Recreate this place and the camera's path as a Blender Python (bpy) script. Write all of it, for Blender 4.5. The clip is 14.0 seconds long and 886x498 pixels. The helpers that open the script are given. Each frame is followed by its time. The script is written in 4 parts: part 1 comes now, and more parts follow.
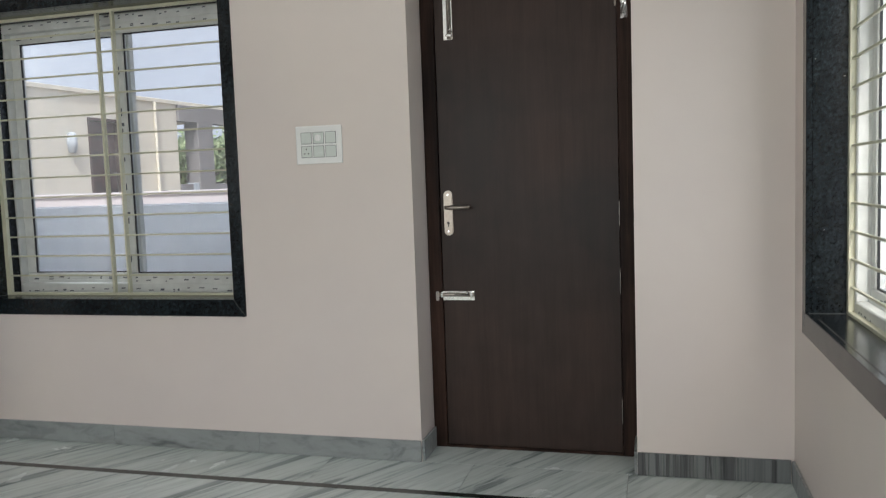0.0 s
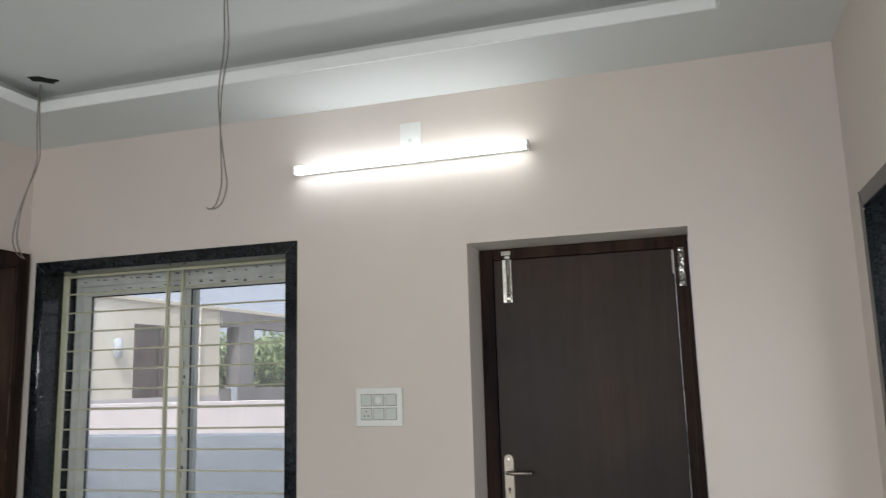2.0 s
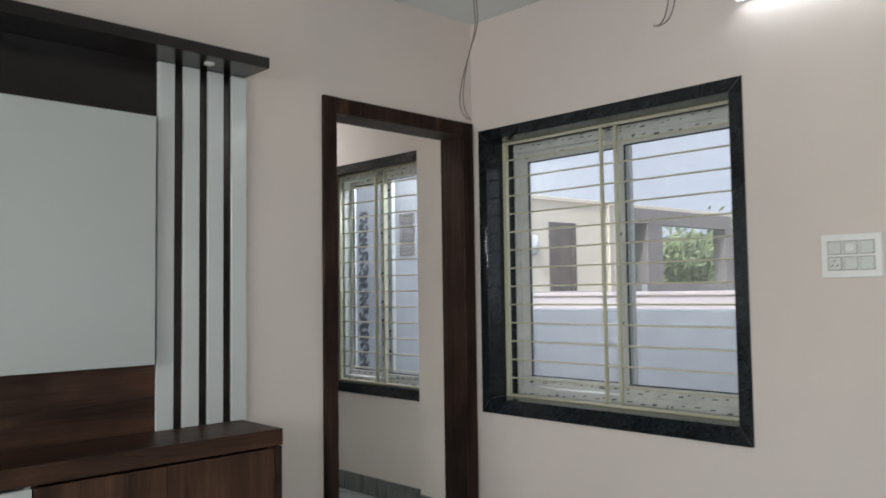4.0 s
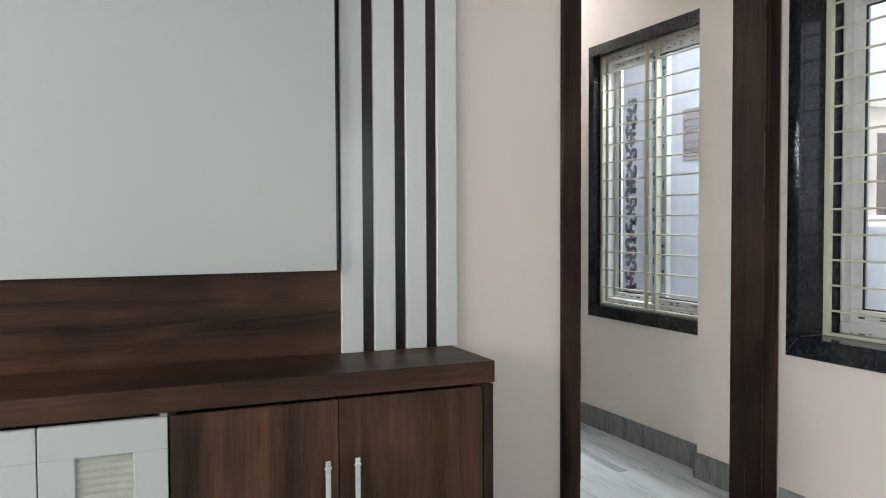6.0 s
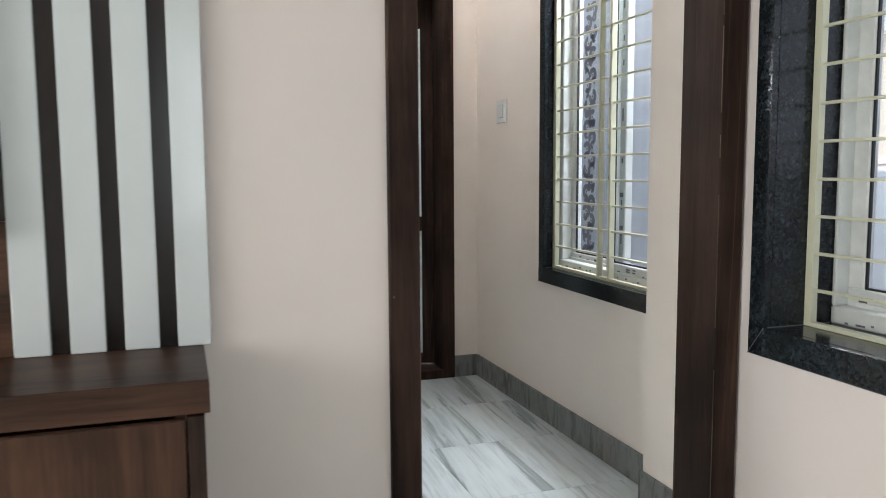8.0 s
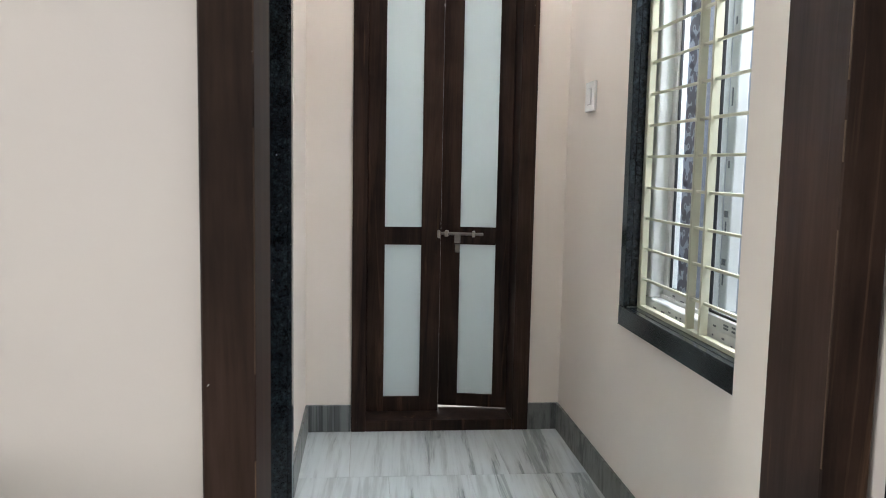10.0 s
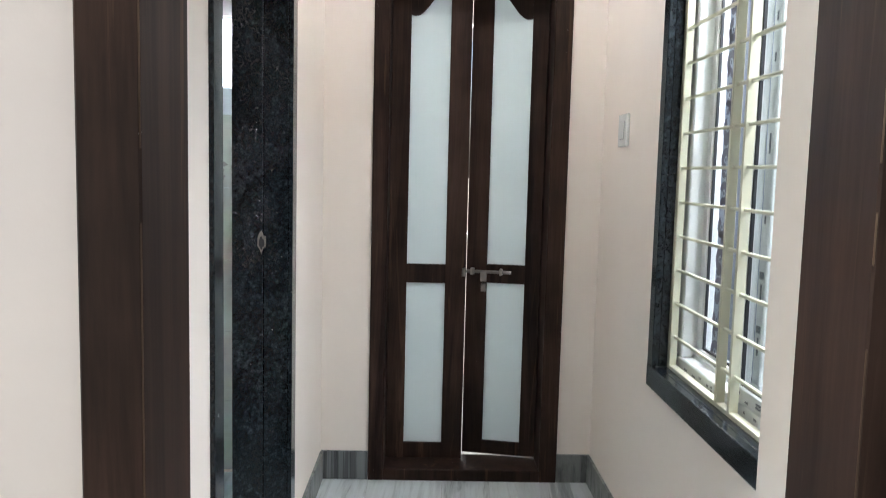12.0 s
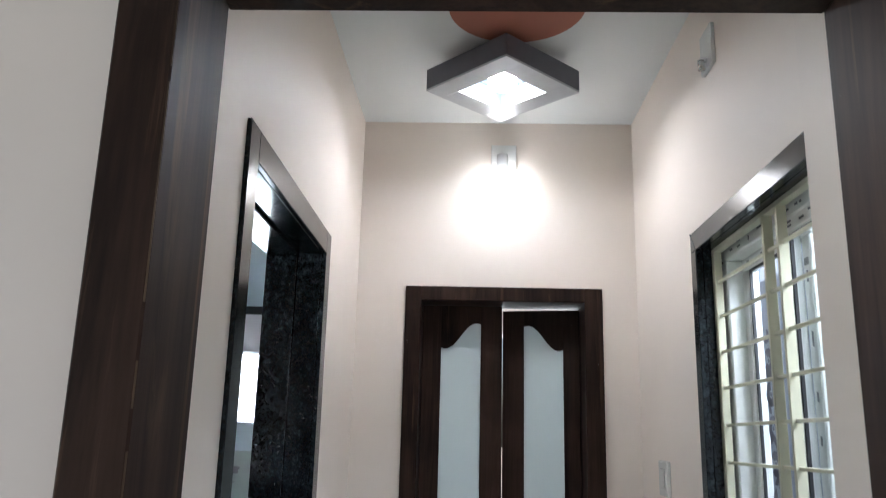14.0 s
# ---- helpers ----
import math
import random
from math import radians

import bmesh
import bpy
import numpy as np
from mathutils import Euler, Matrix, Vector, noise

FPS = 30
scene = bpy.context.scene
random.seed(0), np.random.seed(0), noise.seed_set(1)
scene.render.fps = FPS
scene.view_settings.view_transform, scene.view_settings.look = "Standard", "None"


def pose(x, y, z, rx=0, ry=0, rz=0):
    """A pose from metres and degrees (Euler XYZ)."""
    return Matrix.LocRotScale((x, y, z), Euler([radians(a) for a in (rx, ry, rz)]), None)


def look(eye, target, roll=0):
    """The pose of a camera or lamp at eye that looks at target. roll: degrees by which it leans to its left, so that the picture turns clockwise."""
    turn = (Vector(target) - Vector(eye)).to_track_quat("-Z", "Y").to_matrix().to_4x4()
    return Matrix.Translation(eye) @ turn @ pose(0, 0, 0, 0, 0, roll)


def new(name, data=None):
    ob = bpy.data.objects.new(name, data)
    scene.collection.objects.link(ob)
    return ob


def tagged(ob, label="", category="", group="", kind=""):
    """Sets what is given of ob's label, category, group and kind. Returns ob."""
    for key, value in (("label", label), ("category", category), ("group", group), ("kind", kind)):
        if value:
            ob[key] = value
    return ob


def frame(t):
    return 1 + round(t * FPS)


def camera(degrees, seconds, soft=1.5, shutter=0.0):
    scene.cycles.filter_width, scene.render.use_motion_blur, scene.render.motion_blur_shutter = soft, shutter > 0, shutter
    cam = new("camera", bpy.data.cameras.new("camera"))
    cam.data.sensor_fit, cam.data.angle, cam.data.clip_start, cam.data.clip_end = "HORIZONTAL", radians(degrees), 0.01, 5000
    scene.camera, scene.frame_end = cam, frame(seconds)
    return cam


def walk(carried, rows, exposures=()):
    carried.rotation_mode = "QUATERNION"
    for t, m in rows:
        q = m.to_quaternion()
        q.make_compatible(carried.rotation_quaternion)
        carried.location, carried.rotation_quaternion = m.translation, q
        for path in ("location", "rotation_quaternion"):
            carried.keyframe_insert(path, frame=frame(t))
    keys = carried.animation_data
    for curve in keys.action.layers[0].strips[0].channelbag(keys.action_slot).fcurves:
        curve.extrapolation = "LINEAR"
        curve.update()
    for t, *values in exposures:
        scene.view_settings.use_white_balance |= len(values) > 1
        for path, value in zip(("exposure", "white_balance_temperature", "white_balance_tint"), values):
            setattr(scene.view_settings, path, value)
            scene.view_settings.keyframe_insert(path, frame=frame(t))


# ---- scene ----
cam = camera(58.6, 14.0, soft=1.0, shutter=0.3)
PATH = [
    (0, (0.34, -0.228, 1.232), (-0.174, 1.697, 1.066), -2.0),
    (0.5, (0.282, -0.229, 1.346), (-0.16, 1.72, 1.264), -1.7),
    (1, (0.27, -0.226, 1.41), (-0.18, 1.721, 1.488), -1.1),
    (1.5, (0.273, -0.225, 1.491), (-0.233, 1.698, 1.702), -1.3),
    (2, (0.238, -0.256, 1.522), (-0.339, 1.63, 1.854), -1.6),
    (2.5, (0.251, -0.291, 1.561), (-0.628, 1.463, 1.949), -1.0),
    (2.7, (0.212, -0.303, 1.583), (-0.815, 1.364, 1.99), -0.9),
    (3, (0.17, -0.314, 1.54), (-0.997, 1.249, 1.982), 0.2),
    (3.5, (0.092, -0.283, 1.432), (-1.21, 1.21, 1.71), 0.0),
    (4, (-0.018, -0.156, 1.3), (-1.45, 1.236, 1.411), -0.8),
    (4.2, (-0.051, -0.085, 1.273), (-1.557, 1.229, 1.336), -0.9),
    (6.3, (-0.704, 0.649, 1.186), (-2.558, 1.394, 1.093), -0.3),
    (6.5, (-0.729, 0.743, 1.2), (-2.592, 1.464, 1.088), -0.2),
    (6.8, (-0.834, 0.892, 1.196), (-2.695, 1.612, 1.055), 1.4),
    (7, (-0.901, 0.987, 1.187), (-2.756, 1.716, 1.02), 1.1),
    (7.2, (-0.958, 1.095, 1.163), (-2.811, 1.825, 0.976), -0.1),
    (9.3, (-1.684, 2.113, 1.177), (-3.641, 2.458, 0.948), 1.5),
    (9.5, (-1.746, 2.166, 1.181), (-3.712, 2.446, 0.947), 1.2),
    (10, (-1.929, 2.248, 1.172), (-3.908, 2.448, 0.962), 1.1),
    (10.5, (-2.023, 2.315, 1.16), (-4.004, 2.49, 0.949), -0.0),
    (11, (-2.076, 2.38, 1.168), (-4.06, 2.517, 0.957), -0.9),
    (11.5, (-2.096, 2.416, 1.19), (-4.083, 2.488, 0.976), -0.7),
    (12, (-2.128, 2.429, 1.287), (-4.119, 2.469, 1.093), 1.4),
    (12.5, (-2.111, 2.449, 1.387), (-4.111, 2.481, 1.381), 1.3),
    (12.8, (-2.101, 2.458, 1.435), (-4.097, 2.476, 1.548), 0.9),
    (13, (-2.101, 2.458, 1.457), (-4.091, 2.463, 1.656), 1.5),
    (13.5, (-2.102, 2.461, 1.512), (-4.075, 2.426, 1.838), 1.8),
    (14, (-2.194, 2.457, 1.564), (-4.137, 2.389, 2.032), 1.4),
]
walk(cam, [(t, look(eye, target, roll)) for t, eye, target, roll in PATH], [(t, stops, kelvin, 10) for t, stops, kelvin in ((0.0, 0.76, 6540), (1.0, 0.72, 6540), (2.0, 0.68, 6560), (3.0, 0.82, 6500), (4.2, 0.79, 6540), (6.3, 1.42, 6560), (7.2, 1.49, 6580), (9.3, 1.63, 6560), (10.0, 1.69, 6560), (10.5, 1.76, 6440), (11.0, 1.84, 6500), (11.5, 1.88, 6540), (12.0, 1.90, 6460), (12.5, 1.50, 6340), (13.0, 1.26, 6240), (14.0, 1.10, 6140))])

# ---- light ----
SUN_ELEV, SUN_AZ = 52.0, 165.0
world = bpy.data.worlds.new("sky")
scene.world = world
world.use_nodes = True
wn = world.node_tree.nodes
sky = wn.new("ShaderNodeTexSky")
sky.sky_type = "NISHITA"
sky.sun_disc = False
sky.sun_elevation = radians(SUN_ELEV)
sky.sun_rotation = radians(SUN_AZ)
sky.dust_density = 6.0
wn["Background"].inputs["Strength"].default_value = 0.115
world.node_tree.links.new(sky.outputs["Color"], wn["Background"].inputs["Color"])
sun = new("sun", bpy.data.lights.new("sun", "SUN"))
sun.data.energy, sun.data.angle, sun.data.color = 1.6, radians(0.5), (1.0, 0.97, 0.93)
sa, se = radians(SUN_AZ), radians(SUN_ELEV)
sun.matrix_world = look((0, 0, 0), (-math.sin(sa) * math.cos(se), -math.cos(sa) * math.cos(se), -math.sin(se)))
TUBE_POWER, BULB_POWER, LED_POWER = 7.6, 16.0, 108.0


def daylight(name, m, sx, sy, watts, col):
    lamp = new(name, bpy.data.lights.new(name, "AREA"))
    lamp.data.shape, lamp.data.size, lamp.data.size_y, lamp.data.energy, lamp.data.color = "RECTANGLE", sx, sy, watts, col
    lamp.matrix_world = m


# Fill lamp in an unseen south opening, added to brighten the whole room.
daylight("fill_south_opening", pose(-1.1, -2.5, 1.5, 90, 0, 0), 3.3, 1.7, 40.0, (0.96, 0.99, 1.0))
daylight("daylight_passage_window", look((-4.05, 3.78, 2.55), (-4.05, 2.3, 1.80)), 1.5, 0.6, 56.0, (0.86, 0.92, 1.0))
daylight("daylight_far_room", look((-7.35, 2.57, 1.5), (-5.6, 2.57, 1.3)), 1.3, 1.3, 30.0, (0.95, 0.98, 1.0))
daylight("daylight_bathroom_window", look((-5.56, 0.97, 1.75), (-4.0, 0.97, 1.3)), 1.5, 0.28, 30.0, (0.96, 0.98, 1.0))
daylight("daylight_east_window", look((1.32, 2.1, 1.45), (0, 2.1, 1.45)), 1.3, 1.35, 8.0, (0.92, 0.96, 1.0))


# ---- materials ----
def material(name):
    m = bpy.data.materials.new(name)
    m.use_nodes = True
    return m, m.node_tree.nodes, m.node_tree.links, m.node_tree.nodes["Principled BSDF"]


def coords(n, l, scale=(1, 1, 1), rot=(0, 0, 0), object_space=True, jitter=False):
    tc, mp = n.new("ShaderNodeTexCoord"), n.new("ShaderNodeMapping")
    if object_space:
        src = tc.outputs["Object"]
    else:
        src = n.new("ShaderNodeNewGeometry").outputs["Position"]
    if jitter:
        info, mul, add = n.new("ShaderNodeObjectInfo"), n.new("ShaderNodeMath"), n.new("ShaderNodeVectorMath")
        mul.operation, mul.inputs[1].default_value = "MULTIPLY", 37.0
        l.new(info.outputs["Random"], mul.inputs[0])
        l.new(src, add.inputs[0])
        l.new(mul.outputs[0], add.inputs[1])
        src = add.outputs[0]
    l.new(src, mp.inputs["Vector"])
    mp.inputs["Scale"].default_value = scale
    mp.inputs["Rotation"].default_value = [radians(a) for a in rot]
    return mp.outputs[0]


def noise_tex(n, l, vec, scale, detail=4.0, rough=0.55, distort=0.0):
    t = n.new("ShaderNodeTexNoise")
    t.inputs["Scale"].default_value, t.inputs["Detail"].default_value = scale, detail
    t.inputs["Roughness"].default_value, t.inputs["Distortion"].default_value = rough, distort
    l.new(vec, t.inputs["Vector"])
    return t.outputs["Fac"]


def ramp(n, l, fac, stops):
    r = n.new("ShaderNodeValToRGB")
    while len(r.color_ramp.elements) < len(stops):
        r.color_ramp.elements.new(0.5)
    for e, (p, c) in zip(r.color_ramp.elements, stops):
        e.position, e.color = p, (*c, 1) if len(c) == 3 else c
    l.new(fac, r.inputs[0])
    return r.outputs[0]


def mix(n, l, fac, a, b, mode="MIX"):
    m = n.new("ShaderNodeMix")
    m.data_type, m.blend_type = "RGBA", mode
    for value, sock in ((fac, m.inputs[0]), (a, m.inputs[6]), (b, m.inputs[7])):
        if isinstance(value, (int, float)):
            sock.default_value = value
        elif isinstance(value, tuple):
            sock.default_value = (*value, 1)
        else:
            l.new(value, sock)
    return m.outputs[2]


def bump(n, l, bsdf, height, strength, dist):
    b = n.new("ShaderNodeBump")
    b.inputs["Strength"].default_value, b.inputs["Distance"].default_value = strength, dist
    l.new(height, b.inputs["Height"])
    l.new(b.outputs[0], bsdf.inputs["Normal"])


def rough_of(n, l, bsdf, fac, lo, hi):
    r = n.new("ShaderNodeMapRange")
    r.inputs[3].default_value, r.inputs[4].default_value = lo, hi
    l.new(fac, r.inputs[0])
    l.new(r.outputs[0], bsdf.inputs["Roughness"])


def paint(name, col, rough=0.6, var=0.05, grain=180.0, bumps=0.08, big=1.1, tint=None):
    """Rolled wall paint or enamel: broad soft unevenness, fine roller grain."""
    m, n, l, b = material(name)
    v = coords(n, l, object_space=False)
    broad, fine = noise_tex(n, l, v, big, 5), noise_tex(n, l, v, grain, 2)
    lo, hi = tuple(c * (1 - var) for c in col), tuple(min(1, c * (1 + var * 0.6)) for c in col)
    base = ramp(n, l, broad, [(0.3, lo), (0.7, hi)])
    if tint:
        base = mix(n, l, 1.0, base, ramp(n, l, noise_tex(n, l, v, 0.55, 3), [(0.38, (1, 1, 1)), (0.62, tint)]), "MULTIPLY")
    l.new(base, b.inputs["Base Color"])
    rough_of(n, l, b, broad, rough - 0.06, rough + 0.06)
    bump(n, l, b, fine, bumps, 0.002)
    return m


def wood(name, dark, light, axis="z", rough=0.35, band=9.0, jitter=True, spec=0.5, splash=False, wave=0.8, worn=0.0):
    """Long-grained timber or laminate with the grain along one axis."""
    m, n, l, b = material(name)
    stretch = {"x": (0.06, 1, 1), "y": (1, 0.06, 1), "z": (1, 1, 0.06)}[axis]
    v = coords(n, l, scale=stretch, object_space=False, jitter=jitter)
    g1, g2, g3 = noise_tex(n, l, v, band, 7, 0.66, wave), noise_tex(n, l, v, 120, 3), noise_tex(n, l, coords(n, l, object_space=False), 2.0, 4)
    mid = tuple((a + c) / 2 for a, c in zip(dark, light))
    col = ramp(n, l, g1, [(0.36, dark), (0.50, mid), (0.66, light)])
    col = mix(n, l, 0.18, col, ramp(n, l, g2, [(0.35, dark), (0.65, light)]))
    col = mix(n, l, 0.9, col, ramp(n, l, g3, [(0.36, (0.45, 0.45, 0.45)), (0.64, (1.2, 1.2, 1.2))]), "MULTIPLY")
    if worn:
        streak = noise_tex(n, l, v, 9, 6, 0.65, 1.5)
        col = mix(n, l, ramp(n, l, streak, [(0.58, (0, 0, 0)), (0.74, (worn, worn, worn))]), col, (0.17, 0.095, 0.055))
    l.new(specks(n, l, col, 60, 0.80) if splash else col, b.inputs["Base Color"])
    rough_of(n, l, b, g3, rough - 0.07, rough + 0.1)
    b.inputs["Specular IOR Level"].default_value = spec
    bump(n, l, b, g2, 0.12, 0.0008)
    return m


def specks(n, l, col, scale=55.0, cut=0.735, tint=(0.42, 0.41, 0.39)):
    """Scattered splashes of wall paint left by the decorators."""
    f = noise_tex(n, l, coords(n, l, object_space=False), scale, 2, 0.5, 0.6)
    mask = ramp(n, l, f, [(cut, (0, 0, 0)), (cut + 0.025, (1, 1, 1))])
    return mix(n, l, mask, col, tint)


def granite():
    m, n, l, b = material("black granite")
    v = coords(n, l, object_space=False, jitter=True)
    vo = n.new("ShaderNodeTexVoronoi")
    vo.inputs["Scale"].default_value = 210
    l.new(v, vo.inputs["Vector"])
    speck, pit, cloud = noise_tex(n, l, v, 70, 6, 0.72), noise_tex(n, l, v, 190, 3, 0.6), noise_tex(n, l, v, 11, 5, 0.6, 0.5)
    col = ramp(n, l, speck, [(0.40, (0.003, 0.004, 0.005)), (0.54, (0.010, 0.014, 0.017)), (0.68, (0.038, 0.050, 0.056)), (0.80, (0.075, 0.092, 0.098))])
    col = mix(n, l, 0.22, col, ramp(n, l, vo.outputs["Color"], [(0.3, (0.003, 0.004, 0.005)), (0.88, (0.040, 0.052, 0.060))]))
    col = mix(n, l, ramp(n, l, pit, [(0.62, (0, 0, 0)), (0.72, (0.3, 0.3, 0.3))]), col, (0.06, 0.072, 0.076))
    col = mix(n, l, 0.85, col, ramp(n, l, cloud, [(0.34, (0.55, 0.55, 0.55)), (0.66, (1.25, 1.25, 1.25))]), "MULTIPLY")
    l.new(specks(n, l, col, 46, 0.765), b.inputs["Base Color"])
    rough_of(n, l, b, cloud, 0.10, 0.24)
    b.inputs["Specular IOR Level"].default_value = 0.32
    return m


def marble(name, angle, base=(0.46, 0.525, 0.51), dark=(0.10, 0.135, 0.135), rough=0.22, stretch=(0.13, 1, 0.5), cut=0.34, wander=1.2, soft=1.0):
    """Grey-white streaked marble; the streaks run at the angle, each slab with its own cut."""
    m, n, l, b = material(name)
    v0 = coords(n, l, rot=(0, 0, -angle), object_space=False, jitter=True)
    st = n.new("ShaderNodeMapping")
    st.inputs["Scale"].default_value = stretch
    l.new(v0, st.inputs["Vector"])
    s1, s2, cl = noise_tex(n, l, st.outputs[0], 11, 6, 0.65, wander), noise_tex(n, l, st.outputs[0], 34, 4, 0.6, wander * 0.5), noise_tex(n, l, v0, 3.5, 5)
    light = tuple(min(1, c * 1.22) for c in base)
    col = ramp(n, l, s1, [(cut, dark), (cut + 0.10 * soft, base), (0.60, light), (0.74, tuple(c * 0.8 for c in base))])
    col = mix(n, l, 0.34, col, ramp(n, l, s2, [(0.36, dark), (0.5, base), (0.7, light)]))
    col = mix(n, l, 0.2, col, ramp(n, l, cl, [(0.3, tuple(c * 0.75 for c in base)), (0.7, light)]))
    l.new(col, b.inputs["Base Color"])
    rough_of(n, l, b, cl, rough - 0.06, rough + 0.12)
    return m


def metal(name, col, rough):
    m, n, l, b = material(name)
    v = coords(n, l, object_space=False)
    f = noise_tex(n, l, v, 60, 4)
    b.inputs["Metallic"].default_value = 1.0
    l.new(ramp(n, l, f, [(0.3, tuple(c * 0.8 for c in col)), (0.7, col)]), b.inputs["Base Color"])
    rough_of(n, l, b, f, rough - 0.06, rough + 0.1)
    return m


def plain(name, col, rough=0.4, var=0.06, scale=25.0):
    m, n, l, b = material(name)
    f = noise_tex(n, l, coords(n, l, object_space=False), scale, 4)
    l.new(ramp(n, l, f, [(0.3, tuple(c * (1 - var) for c in col)), (0.7, col)]), b.inputs["Base Color"])
    rough_of(n, l, b, f, max(0.03, rough - 0.05), rough + 0.06)
    return m


def clear_glass(name, veiled):
    m, n, l, b = material(name)
    n.remove(b)
    tr, gl, fr, mx = n.new("ShaderNodeBsdfTransparent"), n.new("ShaderNodeBsdfGlossy"), n.new("ShaderNodeLayerWeight"), n.new("ShaderNodeMixShader")
    tr.inputs["Color"].default_value = (0.93, 0.95, 0.96, 1)
    gl.inputs["Roughness"].default_value = 0.02
    fr.inputs["Blend"].default_value = 0.5
    gloss = ramp(n, l, fr.outputs["Facing"], [(0.0, (0.03, 0.03, 0.03)), (0.6, (0.05, 0.05, 0.05)), (0.85, (0.10, 0.10, 0.10)), (1.0, (0.6, 0.6, 0.6))])
    l.new(gloss, mx.inputs[0])
    l.new(tr.outputs[0], mx.inputs[1])
    l.new(gl.outputs[0], mx.inputs[2])
    # Translucent veil lays a pale haze over the outside view.
    haze_bsdf, veil = n.new("ShaderNodeBsdfTranslucent"), n.new("ShaderNodeMixShader")
    haze_bsdf.inputs["Color"].default_value = (0.97, 0.96, 0.88, 1)
    film = noise_tex(n, l, coords(n, l, object_space=False), 6.0, 4)
    l.new(ramp(n, l, film, [(0.3, (veiled * 0.6,) * 3), (0.7, (veiled * 1.3,) * 3)]), veil.inputs[0])
    l.new(mx.outputs[0], veil.inputs[1])
    l.new(haze_bsdf.outputs[0], veil.inputs[2])
    l.new(veil.outputs[0], n["Material Output"].inputs["Surface"])
    return m


def glow(name, col, strength):
    m, n, l, b = material(name)
    b.inputs["Base Color"].default_value = (0.9, 0.9, 0.9, 1)
    b.inputs["Emission Color"].default_value = (*col, 1)
    b.inputs["Emission Strength"].default_value = strength
    return m


WALL = paint("peach wall paint", (0.668, 0.602, 0.574), 0.55, tint=(1.0, 1.0, 0.96))
# Peach of the end wall; on side walls it makes up for weak light.
WALLP = paint("warm peach passage paint lifted for light", (0.774, 0.697, 0.625), 0.55)
CEIL = paint("white ceiling paint", (0.70, 0.72, 0.715), 0.7, var=0.03)
# Whiter than CEIL: the lip's stronger light is put into its paint.
LIP = paint("ceiling lip paint whitened to look lit", (0.86, 0.88, 0.88), 0.35, var=0.03)
GRAN = granite()
JOINT = paint("grey stone filler", (0.10, 0.105, 0.10), 0.8, var=0.3)
UPVC = plain("white upvc", (0.66, 0.68, 0.66), 0.3, 0.2, 11)
PRINT = plain("grey film print", (0.10, 0.11, 0.13), 0.5)
SCROLL = plain("blue-grey film print", (0.15, 0.16, 0.21), 0.5)
GASKET = plain("black rubber gasket", (0.012, 0.013, 0.015), 0.5)
GRILL = paint("cream enamel", (0.55, 0.545, 0.41), 0.3, var=0.08, grain=90)
# This glass carries the added haze veil; CLEAN has almost none.
GLASS = clear_glass("hazy window glass", 0.075)
CLEAN = clear_glass("window glass", 0.004)
DOORLAM = wood("dark brown laminate", (0.025, 0.0148, 0.0115), (0.039, 0.0232, 0.0182), "z", 0.44, 26, spec=0.25, wave=0.3)
FRAMEWOOD = wood("polished dark timber", (0.009, 0.0050, 0.0042), (0.052, 0.0290, 0.0215), "z", 0.52, 5, wave=2.4, worn=0.6, spec=0.11, splash=True)
WALNUT = wood("walnut laminate", (0.010, 0.0055, 0.0042), (0.110, 0.053, 0.031), "z", 0.42, 2.3, spec=0.22, wave=3.4, worn=0.25)
WALNUTH = wood("walnut laminate across", (0.010, 0.0055, 0.0042), (0.110, 0.053, 0.031), "y", 0.42, 3.6, spec=0.22, wave=2.2, worn=0.3)
DARKLAM = wood("dark groove laminate", (0.006, 0.0046, 0.0042), (0.015, 0.0105, 0.0095), "z", 0.2, 9, spec=0.45)
WHITELAM = plain("white gloss laminate", (0.58, 0.62, 0.62), 0.12, 0.03, 3)
PANELLAM = plain("off-white laminate panel", (0.435, 0.468, 0.463), 0.32, 0.03, 2)
FROST = plain("frosted glass", (0.60, 0.66, 0.66), 0.3, 0.04, 4)
fn, flk = FROST.node_tree.nodes, FROST.node_tree.links
ftr, fmx = fn.new("ShaderNodeBsdfTranslucent"), fn.new("ShaderNodeMixShader")
ftr.inputs["Color"].default_value, fmx.inputs[0].default_value = (0.80, 0.88, 0.90, 1), 0.22
flk.new(fn["Principled BSDF"].outputs[0], fmx.inputs[1])
flk.new(ftr.outputs[0], fmx.inputs[2])
flk.new(fmx.outputs[0], fn["Material Output"].inputs["Surface"])
STEEL = metal("brushed steel", (0.34, 0.305, 0.265), 0.34)
CHROME = metal("chrome", (0.8, 0.8, 0.78), 0.12)
HINGE = metal("dark hinge steel", (0.40, 0.38, 0.35), 0.4)
IRON = metal("dull iron", (0.22, 0.20, 0.18), 0.42)
WHITEPL = plain("white plastic", (0.78, 0.79, 0.77), 0.25, 0.04)
KEYGAP = plain("switch gap", (0.20, 0.22, 0.21), 0.5)
KEYPL = plain("switch key plastic", (0.60, 0.65, 0.61), 0.25, 0.04)
BLACKPL = plain("black plastic", (0.01, 0.01, 0.01), 0.4)
MARBLE = marble("streaked marble", 58, base=(0.50, 0.55, 0.53), dark=(0.07, 0.10, 0.10), wander=0.6, stretch=(0.07, 1, 0.5), cut=0.38, soft=0.6)
MARBLEP = marble("streaked marble passage", -3, base=(0.50, 0.54, 0.54), dark=(0.055, 0.075, 0.075), cut=0.375, stretch=(0.06, 1, 0.5), wander=0.5, soft=0.5, rough=0.36)
